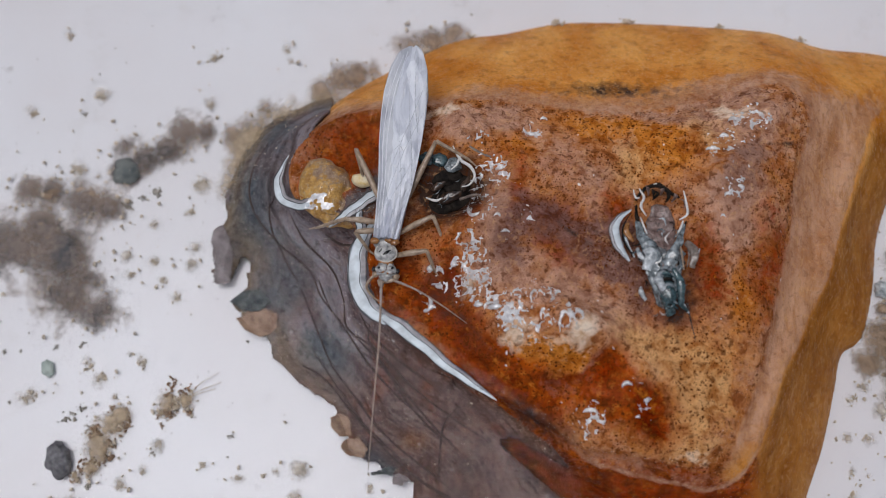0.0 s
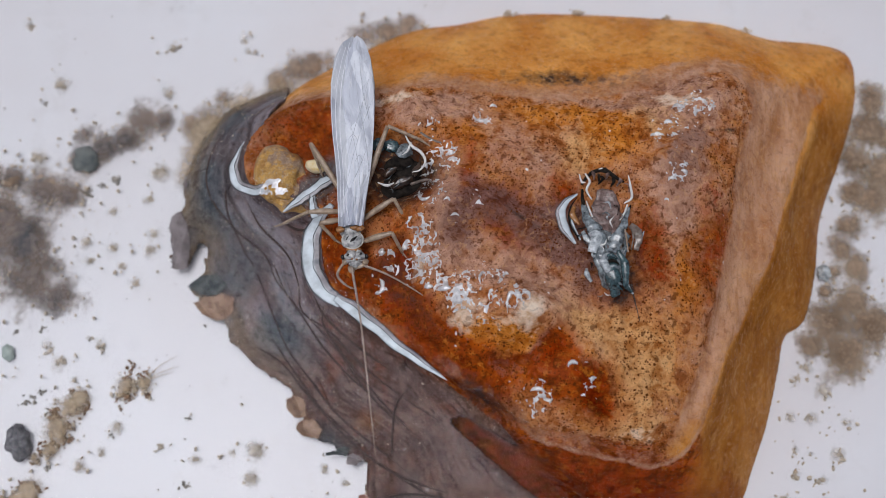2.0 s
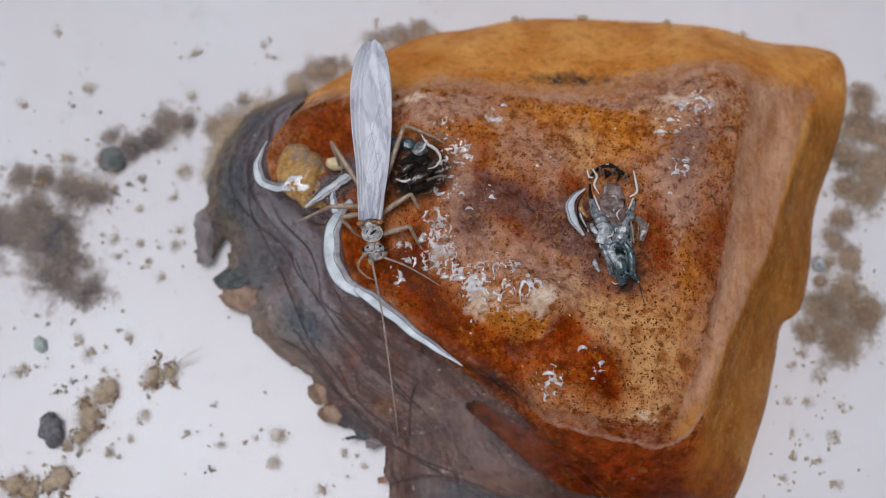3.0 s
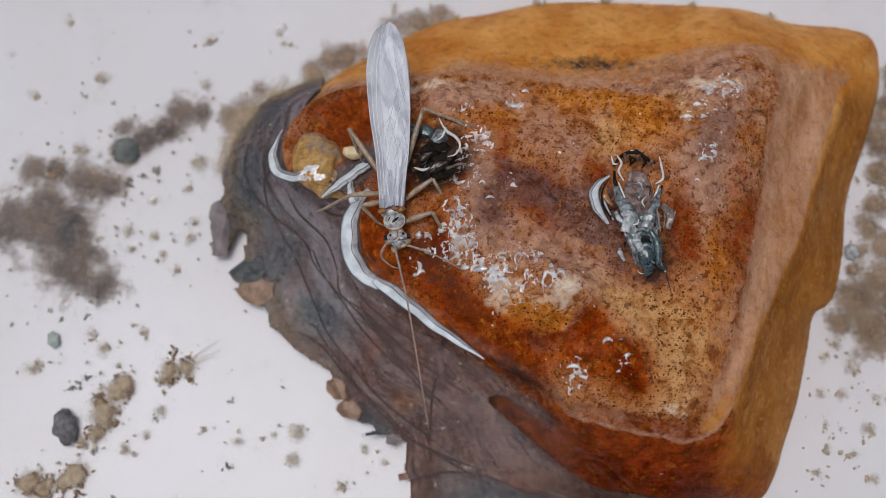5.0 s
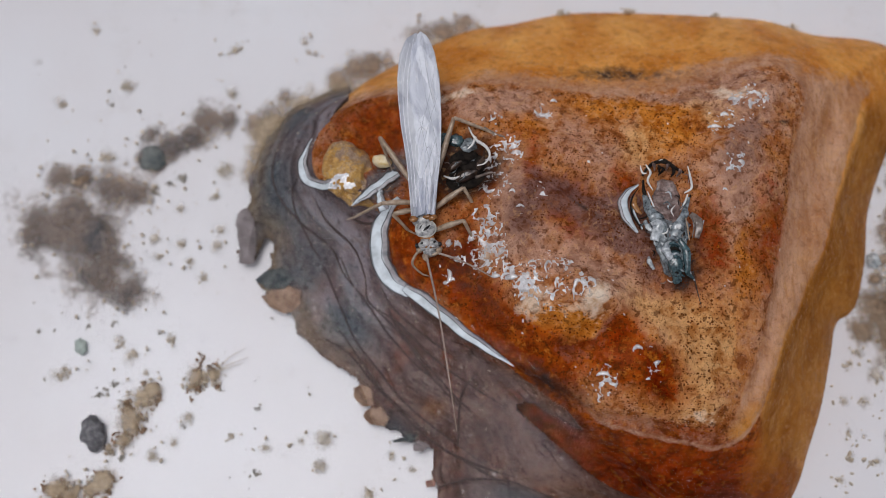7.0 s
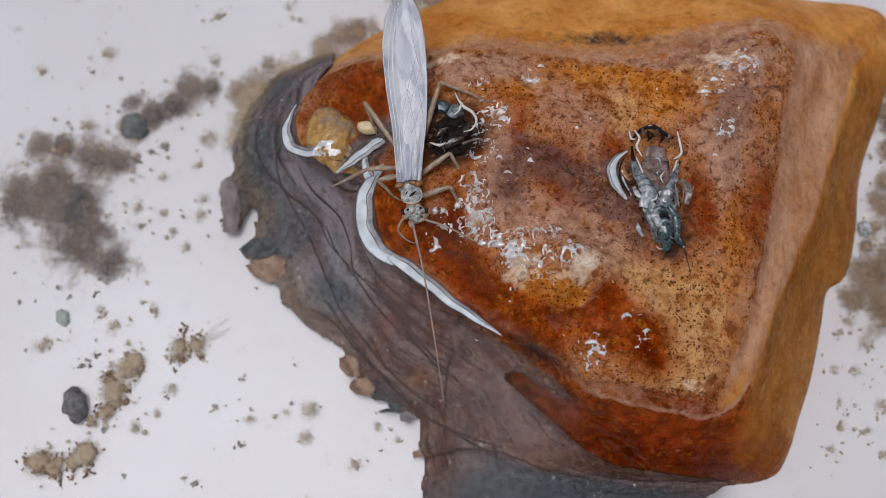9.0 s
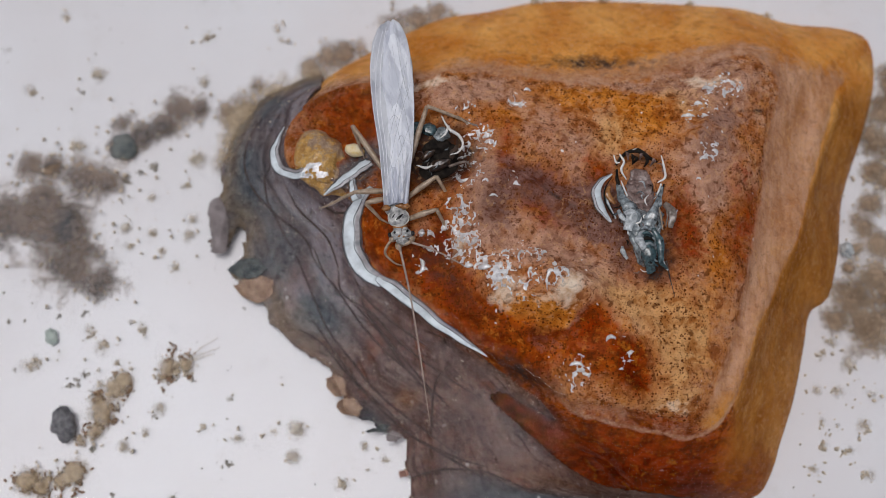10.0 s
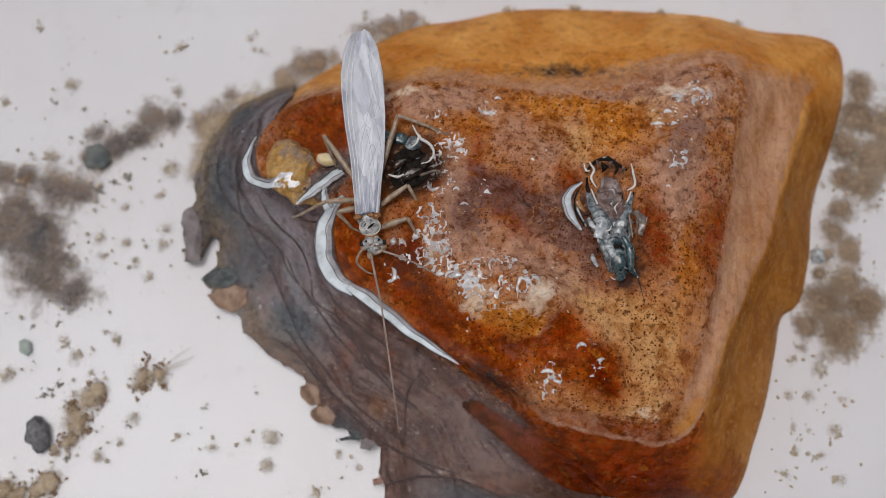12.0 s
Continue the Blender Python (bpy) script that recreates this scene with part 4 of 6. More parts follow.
INNER = [(8.7, -7.85), (7.2, -7.75), (5.2, -7.5), (3.3, -6.75), (1.7, -5.65), (0.7, -4.9), (0.05, -4.35), (0.55, -4.22), (1.2, -4.55), (1.9, -4.95), (2.6, -5.2), (1.9, -4.5), (1.0, -3.85), (0.2, -3.2), (-0.35, -2.75), (-1.1, -1.95), (-2.7, -0.8), (-4.15, 0.4), (-4.5, 1.6), (-4.7, 2.95), (-5.9, 3.75), (-7.25, 4.35), (-7.65, 5.2), (-7.4, 6.2), (-7.1, 7.2), (-6.7, 8.2)]
def chain(points, n):
    """n points along straight pieces, so that corners stay sharp."""
    p = np.array(points)
    along = np.concatenate([[0], np.cumsum(np.hypot(*np.diff(p, axis=0).T))])
    u = np.linspace(0, along[-1], n)
    return np.column_stack([np.interp(u, along, p[:, 0]), np.interp(u, along, p[:, 1])])


MARGIN_LINE = chain(MARGIN, 170)
INNER_LINE = curve_points(INNER, 90)
LEAF_LOOP = np.concatenate([MARGIN_LINE, INNER_LINE])


def lobe_line(x):
    """Where the leaf's lower lobe slips under the upper one."""
    return np.interp(x, [-3.1, -2.4, -1.6, -0.3, 0.6, 1.5, 4.0, 8.0], [-7.15, -7.0, -6.9, -7.0, -7.3, -7.65, -8.15, -8.5])


FLOW_LINE = curve_points(INNER[:4] + [(1.6, -5.0)] + INNER[12:], 80)


def leaf_height(x, y):
    dm, di = distance(x, y, MARGIN_LINE, False), distance(x, y, FLOW_LINE, False)
    r = dm / (dm + di + 1e-6)
    fold = np.sin(20 * r + 5.0 * grain(x, y, 4.0, 41, 3) + 0.25 * x)
    z = 0.45 + 3.35 * r ** 0.85 * (0.35 + 0.65 * step(9.3, 7.2, y)) + 0.07 * fold * step(0, 0.12, r) * (1 - 0.65 * step(-1.0, 5.0, y - 0.55 * x)) + 0.14 * grain(x, y, 1.6, 44) * step(0.0, 0.2, r)
    z = z - 0.28 * step(0.04, -0.10, y - lobe_line(x)) * (x > -3.4) * (y < -6)
    below, on, _, _ = stone_height(x, y)
    z = np.maximum(z, np.where(on, below + 0.06, 0))
    z = np.where(on, np.minimum(z, below + 0.06 + 6.0 * (1 - r)), z)
    return np.minimum(z, WATER - 0.22), r, fold


def build_leaf():
    x, y = mesh_grid(-12, 9.0, -11, 10, 0.06)
    jag = 0.11 * grain(x, y, 0.45, 51, 3)
    jag = jag * (0.25 + 0.75 * step(0.15, 0.9, distance(x, y, INNER_LINE, False)))
    keep = inside(x + jag, y + 0.8 * jag, LEAF_LOOP)
    z, r, fold = leaf_height(x, y)
    tawny = hump(x, y, -9.5, 0.35, 0.75, 0.4, -10) + hump(x, y, -6.1, -3.55, 0.3, 0.3) + hump(x, y, -5.7, -4.2, 0.4, 0.3) + 0.7 * hump(x, y, -3.1, -4.2, 0.5, 0.3) + 0.22 * step(0.86, 1.0, r) * (y < 1) + 0.5 * hump(x, y, 3.5, -7.6, 3.0, 0.5, -12) + 0.5 * hump(x, y, -3.3, -6.9, 0.3, 0.3)
    slate = 0.6 * hump(x, y, -9.9, 1.3, 0.6, 0.5) + 0.8 * hump(x, y, -6.2, -1.2, 1.0, 0.5, -40) + 0.9 * hump(x, y, -4.6, -4.9, 0.9, 0.45, -35) + 0.5 * hump(x, y, -9.6, 3.4, 0.8, 1.3) + 1.0 * hump(x, y, 1.8, -8.5, 4.8, 0.75, 2) + 0.9 * hump(x, y, -9.6, 4.6, 1.0, 1.9, -15) + 0.7 * hump(x, y, -8.6, 1.4, 0.9, 1.0) + 0.8 * hump(x, y, -6.7, -0.9, 0.6, 0.9, 35)
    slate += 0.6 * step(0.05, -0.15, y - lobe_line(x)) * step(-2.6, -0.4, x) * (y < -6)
    slate += 0.6 * hump(x, y, -9.0, 7.6, 1.4, 0.9, 30) + 0.5 * hump(x, y, -7.6, 1.9, 0.7, 1.4, 30)
    # the haze mask greys the leaf where the water reflects the sky
    leaf = sheet("dead_leaf", x, y, z, keep, LEAF, masks=dict(fold=0.5 + 0.5 * fold, streak=0.5 + 0.6 * grain(r * 11 + 0.35 * grain(x, y, 2.0, 93), (x - y) * 0.30, 1.0, 91, 4), tawny=tawny, slate=slate, across=r, sky_haze=step(-1.0, 5.0, y - 0.55 * x + 1.5 * grain(x, y, 3.0, 97)) * 0.9 + 0.1 * r))
    thick = leaf.modifiers.new("thickness", "SOLIDIFY")
    thick.thickness, thick.offset = 0.12 * MM, -1
    tagged(leaf, "sodden grey-brown dead leaf wrapped against the stone under water", "leaf")
    # mostly dark reflections on the water, built as rods over the leaf
    for path in REFLECTION_PATHS:
        pts = curve_points(path, 40)
        zz, _, _ = leaf_height(pts[:, 0], pts[:, 1])
        zz = np.maximum(zz + 0.005, 0.2)
        bm = bmesh.new()
        w = (0.044 + 0.026 * grain(pts[:, 0], pts[:, 1], 1.5, 61)) * np.minimum(1, 0.25 + 6 * np.linspace(0, 1, 40) * np.linspace(1, 0, 40))
        tube(bm, np.column_stack([pts, zz]), w, 6, 60, 0.6)
        part("fine_line", bm, LEAF_REFLECTION, leaf, "dark hair-thin line over the leaf, mostly reflections built as rods")
    build_flaps(leaf)


REFLECTION_PATHS = [
    [(-8.90, 7.58), (-9.65, 6.28), (-9.71, 5.02), (-9.23, 3.97), (-8.51, 3.15), (-7.96, 2.10), (-7.56, 1.49), (-6.73, -0.40), (-6.19, -1.54), (-5.30, -2.65), (-4.17, -4.00), (-2.45, -5.32), (-1.24, -6.28)],
    [(-8.68, 5.13), (-8.80, 4.28), (-8.51, 3.19), (-7.19, 2.01), (-6.67, 0.98), (-5.76, -0.15), (-4.97, -1.28), (-3.71, -2.64), (-2.48, -3.62)],
    [(-8.00, 4.18), (-7.41, 3.15), (-6.31, 2.02), (-5.83, 0.87), (-5.63, -0.20), (-4.48, -1.03), (-3.23, -2.27), (-1.76, -3.38), (-0.35, -4.25)],
    [(-6.55, 3.22), (-5.87, 2.81), (-5.11, 2.86), (-4.57, 3.23)],
    [(-5.14, 0.29), (-4.69, -0.48), (-3.59, -1.47), (-2.07, -2.54)],
    [(-7.06, -0.82), (-5.93, -2.35), (-4.38, -4.28), (-2.02, -6.06), (0.92, -7.18)],
    # the antenna's reflection, drawn as a fixed dark line
    [(-1.37, -2.99), (-1.91, -3.58), (-2.09, -4.33), (-2.13, -5.62)],
    [(-5.47, -3.21), (-3.72, -4.91), (-1.59, -6.37), (0.92, -7.79)],
    [(-6.80, 1.62), (-6.51, 0.94), (-6.21, 0.37)],
    [(-4.75, -0.12), (-4.76, -0.73), (-4.06, -1.77), (-2.73, -3.29), (-1.42, -4.59)],
    [(-5.51, -0.33), (-4.28, -1.55), (-3.17, -3.06), (-1.86, -4.33)],
    [(-7.60, -1.30), (-6.50, -1.95), (-5.20, -3.40), (-3.30, -5.05)],
    # shaded seam above the lower lobe, drawn as a dark line
    [(-3.02, -7.12), (-2.40, -6.97), (-1.60, -6.87), (-0.30, -6.97), (0.60, -7.27), (1.50, -7.62), (3.00, -7.95)],
]
FLAPS = [
    ([(-10.2, 0.47), (-9.83, 0.64), (-8.97, 0.74), (-8.45, 0.55), (-8.46, 0.06), (-9.02, -0.24), (-9.4, -0.16), (-9.85, 0.04)], "TAN", "tan torn flap of the dead leaf"),
    ([(-10.55, 1.17), (-10.01, 1.56), (-9.2, 1.50), (-8.7, 1.0), (-8.97, 0.70), (-9.83, 0.68)], "SLATE", "slate-grey torn flap of the dead leaf"),
    ([(-11.42, 3.65), (-11.3, 4.05), (-10.9, 4.2), (-10.5, 3.5), (-10.42, 2.7), (-10.48, 1.90), (-11.15, 1.80), (-11.2, 2.6)], "GREY", "grey-violet torn flap of the dead leaf"),
    ([(-6.36, -3.24), (-6.03, -3.05), (-5.6, -3.3), (-5.5, -3.93), (-5.99, -3.98), (-6.31, -3.67)], "TAN", "tan torn flap of the dead leaf"),
    ([(-5.75, -4.02), (-5.23, -4.0), (-4.85, -4.42), (-5.1, -4.75), (-5.65, -4.66), (-5.92, -4.39)], "TAN", "tan torn flap of the dead leaf"),
    ([(-4.72, -5.30), (-4.11, -5.0), (-3.7, -5.1), (-3.85, -5.35), (-4.35, -5.36), (-4.66, -5.48)], "SLATE", "grey torn spike of the dead leaf"),
    ([(-3.94, -5.40), (-3.66, -5.30), (-3.2, -5.5), (-3.6, -5.76), (-3.94, -5.70)], "GREY", "pale torn flap of the dead leaf"),
    ([(-3.42, -6.88), (-3.1, -6.75), (-3.0, -7.04), (-3.32, -7.22)], "PINK", "pinkish torn flap of the dead leaf"),
]


def build_flaps(leaf):
    """Torn scraps that hang on at the leaf's margin, each a thin curled plate."""
    tones = dict(TAN=FLAP_TAN, SLATE=FLAP_SLATE, GREY=FLAP_GREY, PINK=FLAP_PINK)
    for outline, tone, label in FLAPS:
        p = np.array(outline)
        x, y = mesh_grid(p[:, 0].min() - 0.1, p[:, 0].max() + 0.1, p[:, 1].min() - 0.1, p[:, 1].max() + 0.1, 0.035)
        jag = 0.07 * grain(x, y, 0.25, 57, 2)
        keep = inside(x + jag, y - jag, chain(np.concatenate([p, p[:1]]), 60))
        z = np.maximum(leaf_height(x, y)[0], 0.3) + 0.05 + 0.05 * grain(x, y, 0.5, 58)
        flap = sheet("torn_flap", x, y, z, keep, tones[tone], leaf, label)
        thick = flap.modifiers.new("thickness", "SOLIDIFY")
        thick.thickness, thick.offset = 0.02 * MM, -1


# ---- water ----
def water_height(x, y):
    ds, dry = distance(x, y, SHORE), inside(x, y, SHORE)
    d = np.where(dry, -ds, ds)
    return WATER + 0.42 * np.exp(-np.maximum(d, 0) / 0.8) + 0.012 * grain(x, y, 6.0, 71, 2)


def build_water():
    x, y = mesh_grid(-24, 22, -16, 18, 0.16)
    z = water_height(x, y)
    ds, dry = distance(x, y, SHORE), inside(x, y, SHORE)
    keep = ~dry | (stone_height(x, y)[0] < z + 0.12) | (ds < 0.35)
    wt = sheet("water", x, y, z, keep, CLEAR)
    edge = bmesh.new()
    edge.from_mesh(wt.data)
    x0, x1, y0, y1 = x.min(), x.max(), y.min(), y.max()
    for a, b, c, d in ((-149.9, x0, -109.9, 109.9), (x1, 149.9, -109.9, 109.9), (x0, x1, -109.9, y0), (x0, x1, y1, 109.9)):
        vs = [edge.verts.new((u * MM, v * MM, (WATER - 0.006) * MM)) for u, v in ((a, c), (b, c), (b, d), (a, d))]
        edge.faces.new(vs)
    edge.to_mesh(wt.data)
    edge.free()
    wt.visible_shadow = False
    tagged(wt, "clear shallow water with a curved edge against the stone", "water", kind="structure")


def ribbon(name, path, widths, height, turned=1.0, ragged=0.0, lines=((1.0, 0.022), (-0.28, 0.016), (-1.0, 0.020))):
    """A thin arched strip of water along a curve, its sky reflection put into the colour; its second half lies towards
    the stone.
    """
    n = 80
    pts = curve_points(path, n)
    zz = height(pts[:, 0], pts[:, 1])
    w = np.interp(np.linspace(0, 1, n), np.linspace(0, 1, len(widths)), widths)
    w = w * (1 + 0.10 * grain(pts[:, 0], pts[:, 1], 0.5, 401, 2) + ragged * grain(pts[:, 0] * 3, pts[:, 1], 0.3, 402, 2))
    d = np.gradient(pts, axis=0)
    nrm = np.column_stack([d[:, 1], -d[:, 0]]) / np.linalg.norm(d, axis=1)[:, None] * turned
    bm = bmesh.new()
    layer = bm.verts.layers.float.new("across")
    rings = []
    for k in range(n):
        ring = []
        for a in (*np.linspace(-1, 1, 13), *np.linspace(0.8, -0.8, 5)):
            q = pts[k] + nrm[k] * w[k] * a
            top = len(ring) < 13
            ring.append(bm.verts.new((q[0], q[1], zz[k] + (0.12 * w[k] * (1 - a * a) - 0.02 if top else -0.08))))
            ring[-1][layer] = 0.5 - 0.5 * a
        rings.append(ring)
    for a, b in zip(rings, rings[1:]):
        for j in range(len(a)):
            bm.faces.new((a[j], a[(j + 1) % len(a)], b[(j + 1) % len(a)], b[j]))
    bm.faces.new(rings[0][::-1])
    bm.faces.new(rings[-1])
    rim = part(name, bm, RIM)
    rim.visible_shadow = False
    # dark lines mirrored in the rim, built as thin rods
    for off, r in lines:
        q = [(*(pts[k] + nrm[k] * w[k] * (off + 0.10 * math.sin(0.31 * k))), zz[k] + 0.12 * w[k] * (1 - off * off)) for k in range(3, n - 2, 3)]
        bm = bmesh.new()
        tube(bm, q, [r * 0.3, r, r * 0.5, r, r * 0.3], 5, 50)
        part("rim_reflection_line", bm, RIM_REFLECTION, rim, "thin dark line along the rim, a reflection built as a rod")
    return rim


def build_rims():
    """The steep edge of the water along the stone, with its bright reflection put into the colour."""
    def edge(x, y):
        return water_height(x, y) + 0.03

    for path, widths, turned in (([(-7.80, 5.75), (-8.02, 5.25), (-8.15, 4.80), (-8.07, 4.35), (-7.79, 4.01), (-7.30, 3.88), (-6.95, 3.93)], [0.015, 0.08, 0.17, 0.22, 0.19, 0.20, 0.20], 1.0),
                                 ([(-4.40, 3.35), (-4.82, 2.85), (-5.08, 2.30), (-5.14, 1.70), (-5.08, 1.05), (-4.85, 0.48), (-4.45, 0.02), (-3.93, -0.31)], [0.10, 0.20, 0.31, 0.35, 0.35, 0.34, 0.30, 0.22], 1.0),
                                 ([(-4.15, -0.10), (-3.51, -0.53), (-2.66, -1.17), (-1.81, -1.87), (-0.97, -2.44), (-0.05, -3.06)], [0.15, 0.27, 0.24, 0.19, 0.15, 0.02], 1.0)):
        tagged(ribbon("water_rim", path, widths, edge, turned), "curved rim of water with the sky's reflection put into its colour", "water", "bright water rims")


# ---- the living stonefly ----
def build_stonefly():
    """Returns the fly and its two antennae; its own space has the tail along +y."""
    fly = thing("stonefly", (-3.45, 2.25, 0), "live winter stonefly with milky grey folded wings and straw legs", "insect")
    # wings: one folded over the other, pleated at the root and crumpled along their length
    spread = [0, 0.06, 0.24, 0.52, 0.64, 0.76, 0.89, 0.96, 0.985, 1.0]
    for side, lift, shift, halves in ((-1, 6.28, 0.0, [0.44, 0.46, 0.56, 0.75, 0.79, 0.79, 0.65, 0.44, 0.30, 0.06]), (1, 6.42, 0.17, [0.36, 0.40, 0.46, 0.60, 0.62, 0.61, 0.48, 0.30, 0.20, 0.04])):
        def on_wing(a, u):
            """A place on the wing: a from -1 to 1 across, u from root to tip."""
            mid = np.interp(u, [0, 0.3, 0.7, 1.0], [0.0, 0.12, 0.14, 0.16]) + shift * (0.4 + 0.6 * step(0.0, 0.4, u))
            x, y = mid + np.interp(u, spread, halves) * a, 0.05 + 7.05 * u
            z = lift + 0.35 * u - 0.30 * a * a * (1 - 0.5 * u) + 0.05 * side * a
            z = z + 0.05 * np.sin(13 * a + 2 * side) * step(0.35, 0.0, u) + 0.09 * np.abs(grain(x + 0.10 * y, y * 0.28, 0.34, 420 + side, 2)) + 0.03 * grain(x, y * 0.6, 0.5, 430 + side, 2)
            return x, y, z

        a, u = np.meshgrid(np.linspace(-1, 1, 37), np.linspace(0, 1, 120))
        x, y, z = on_wing(a, u)
        wing = sheet("wing", x, y, z, np.ones(x.shape, bool), WING if side > 0 else UNDER_WING, fly, "translucent milky grey forewing")
        thick = wing.modifiers.new("thickness", "SOLIDIFY")
        thick.thickness, thick.offset = 0.02 * MM, -1
        pale = [[(-0.97, 0.02), (-0.98, 0.4), (-0.98, 0.75), (-0.85, 0.94)], [(-0.72, 0.05), (-0.80, 0.4), (-0.76, 0.7), (-0.50, 0.95)], [(-0.50, 0.05), (-0.60, 0.4), (-0.55, 0.7), (-0.25, 0.97)],
                [(0.97, 0.02), (0.98, 0.4), (0.98, 0.75), (0.88, 0.92)]]
        if side > 0:
            pale = [[(-0.93, 0.03), (-0.94, 0.35), (-0.91, 0.7), (-0.66, 0.95)], [(-0.30, 0.02), (-0.55, 0.12), (-0.70, 0.3)], [(0.15, 0.02), (0.10, 0.14), (-0.20, 0.30), (-0.30, 0.42)], [(0.55, 0.02), (0.60, 0.15), (0.45, 0.34)], [(0.97, 0.02), (0.98, 0.4), (0.96, 0.75)]]
        # dark veins; the first, along the left edge, stands in for a shadow
        dark = [[(-1.0, 0.03), (-1.0, 0.35), (-1.0, 0.7), (-0.95, 0.94)], [(1.0, 0.06), (1.0, 0.4), (1.0, 0.8)], [(-0.75, 0.20), (-0.35, 0.33), (0.35, 0.52), (0.90, 0.66)], [(-0.70, 0.36), (-0.20, 0.48), (0.30, 0.62), (0.80, 0.80)], [(0.55, 0.14), (0.15, 0.30), (-0.25, 0.46), (-0.42, 0.60)], [(0.90, 0.28), (0.50, 0.46), (0.15, 0.62), (-0.15, 0.86)],
                [(-0.60, 0.10), (-0.25, 0.20), (0.40, 0.34), (0.85, 0.44)], [(0.70, 0.55), (0.35, 0.72), (0.20, 0.92)], [(-0.55, 0.45), (-0.25, 0.47), (0.05, 0.44)], [(-0.10, 0.33), (0.15, 0.36), (0.40, 0.33)]] if side > 0 else [[(-0.62, 0.08), (-0.70, 0.4), (-0.66, 0.7), (-0.40, 0.95)]]
        # wing veins, pale and dark
        for paths, material, radius in ((pale, PALE_VEIN, 0.017), (dark, VEIN, 0.010)):
            for path in paths:
                bm = bmesh.new()
                pts = curve_points(path, 22)
                pts[:, 0] += 0.03 * grain(pts[:, 0] * 2, pts[:, 1] * 9, 0.8, 440, 2)
                tube(bm, np.column_stack(on_wing(pts[:, 0], pts[:, 1])) + (0, 0, 0.018), [radius, radius * 1.2, radius, radius * 0.5], 5, 30)
                part("fine_line", bm, material, wing)
    # body
    bm = bmesh.new()
    tube(bm, [(0.0, 0.1, 5.80), (0.05, 1.5, 5.78), (0.08, 3.2, 5.75), (0.1, 4.6, 5.72)], [0.38, 0.36, 0.30, 0.10], 12, 30)
    part("abdomen", bm, CHITIN, fly, "straw-brown abdomen under the wings")
    bm = bmesh.new()
    lump(bm, (0.0, 0.02, 5.9), (0.42, 0.42, 0.3), rough=0.2)
    part("thorax", bm, GREY_CHITIN, fly)
    bm = bmesh.new()
    lump(bm, (0.07, -0.40, 6.02), (0.40, 0.33, 0.17), (0, 0, 6), 3, 0.14, 2)
    shield = part("pronotum", bm, GREY_CHITIN, fly, "shiny grey neck shield with dark marks")
    outline = [(0.07 + 0.385 * math.cos(a), -0.40 + 0.315 * math.sin(a), 6.06) for a in (2 * math.pi * k / 16 for k in range(17))]
    bm = bmesh.new()
    tube(bm, outline, [0.02, 0.04, 0.015, 0.03, 0.02], 7, 48)
    part("border", bm, PALE_BAND, shield, "whitish rim")
    for path, radii in (([(-0.02, -0.50, 6.19), (0.10, -0.42, 6.20), (0.24, -0.30, 6.17)], [0.015, 0.055, 0.02]), ([(-0.16, -0.42, 6.15), (-0.10, -0.34, 6.17), (-0.02, -0.24, 6.16)], [0.01, 0.03, 0.01])):
        bm = bmesh.new()
        tube(bm, path, radii, 7, 14, 0.5)
        part("mark", bm, EYE, shield, "dark slash")
    bm = bmesh.new()
    tube(bm, [(-0.15, -0.70, 5.96), (0.10, -0.74, 5.98), (0.34, -0.70, 5.96)], [0.07, 0.09, 0.07], 8, 14)
    part("neck", bm, AMBER, fly, "amber neck")
    bm = bmesh.new()
    lump(bm, (0.02, -0.98, 5.97), (0.25, 0.22, 0.13), (0, 0, 20), 3, 0.45, 4)
    lump(bm, (0.27, -0.98, 5.97), (0.25, 0.22, 0.13), (0, 0, -12), 3, 0.45, 8)
    lump(bm, (0.14, -1.20, 5.92), (0.22, 0.17, 0.10), (0, 0, 8), 3, 0.5, 5)
    head = part("head", bm, GREY_CHITIN, fly, "pale grey head with dark spots")
    for path in ([(-0.16, -1.10, 6.02), (0.02, -1.12, 6.07), (0.15, -1.02, 6.09), (0.15, -0.80, 6.06)], [(0.15, -1.02, 6.09), (0.28, -1.13, 6.07), (0.45, -1.10, 6.01)]):
        bm = bmesh.new()
        tube(bm, path, [0.012, 0.020, 0.016, 0.010], 6, 20)
        part("suture", bm, MEMBRANE, head, "brown seam between head plates")
    for sx in (-0.22, 0.50):
        bm = bmesh.new()
        lump(bm, (sx, -1.16, 5.88), (0.13, 0.12, 0.09), (0, 0, 30), 2, 0.6, sx)
        part("cheek", bm, CHITIN, head, "straw-coloured cheek")
    for cx, cy, r in ((-0.10, -0.95, 0.06), (0.36, -0.92, 0.06), (0.05, -1.10, 0.05), (0.22, -1.12, 0.05)):
        bm = bmesh.new()
        lump(bm, (cx, cy, 6.07), (r, r * 0.8, 0.05), (0, 0, 40), 2, 0.3, cx)
        part("spot", bm, EYE if r > 0.055 else AMBER, head)
    for sx in (-0.29, 0.55):
        bm = bmesh.new()
        lump(bm, (sx, -1.00, 5.98), (0.08, 0.10, 0.09))
        part("eye", bm, EYE, head)
    bm = bmesh.new()
    lump(bm, (0.22, -1.33, 5.84), (0.34, 0.10, 0.08), (0, 0, 10), 2, 0.4, 6)
    lump(bm, (0.0, -1.42, 5.8), (0.12, 0.16, 0.08), (0, 0, 30), 2, 0.4, 7)
    part("mouthparts", bm, CHITIN, head, "straw-coloured mouthparts")
    for sx, sy in ((-0.36, -0.04), (0.36, -0.02), (0.16, 0.02)):
        bm = bmesh.new()
        lump(bm, (sx, sy, 6.22), (0.17, 0.11, 0.09), rough=0.6, seed=sx)
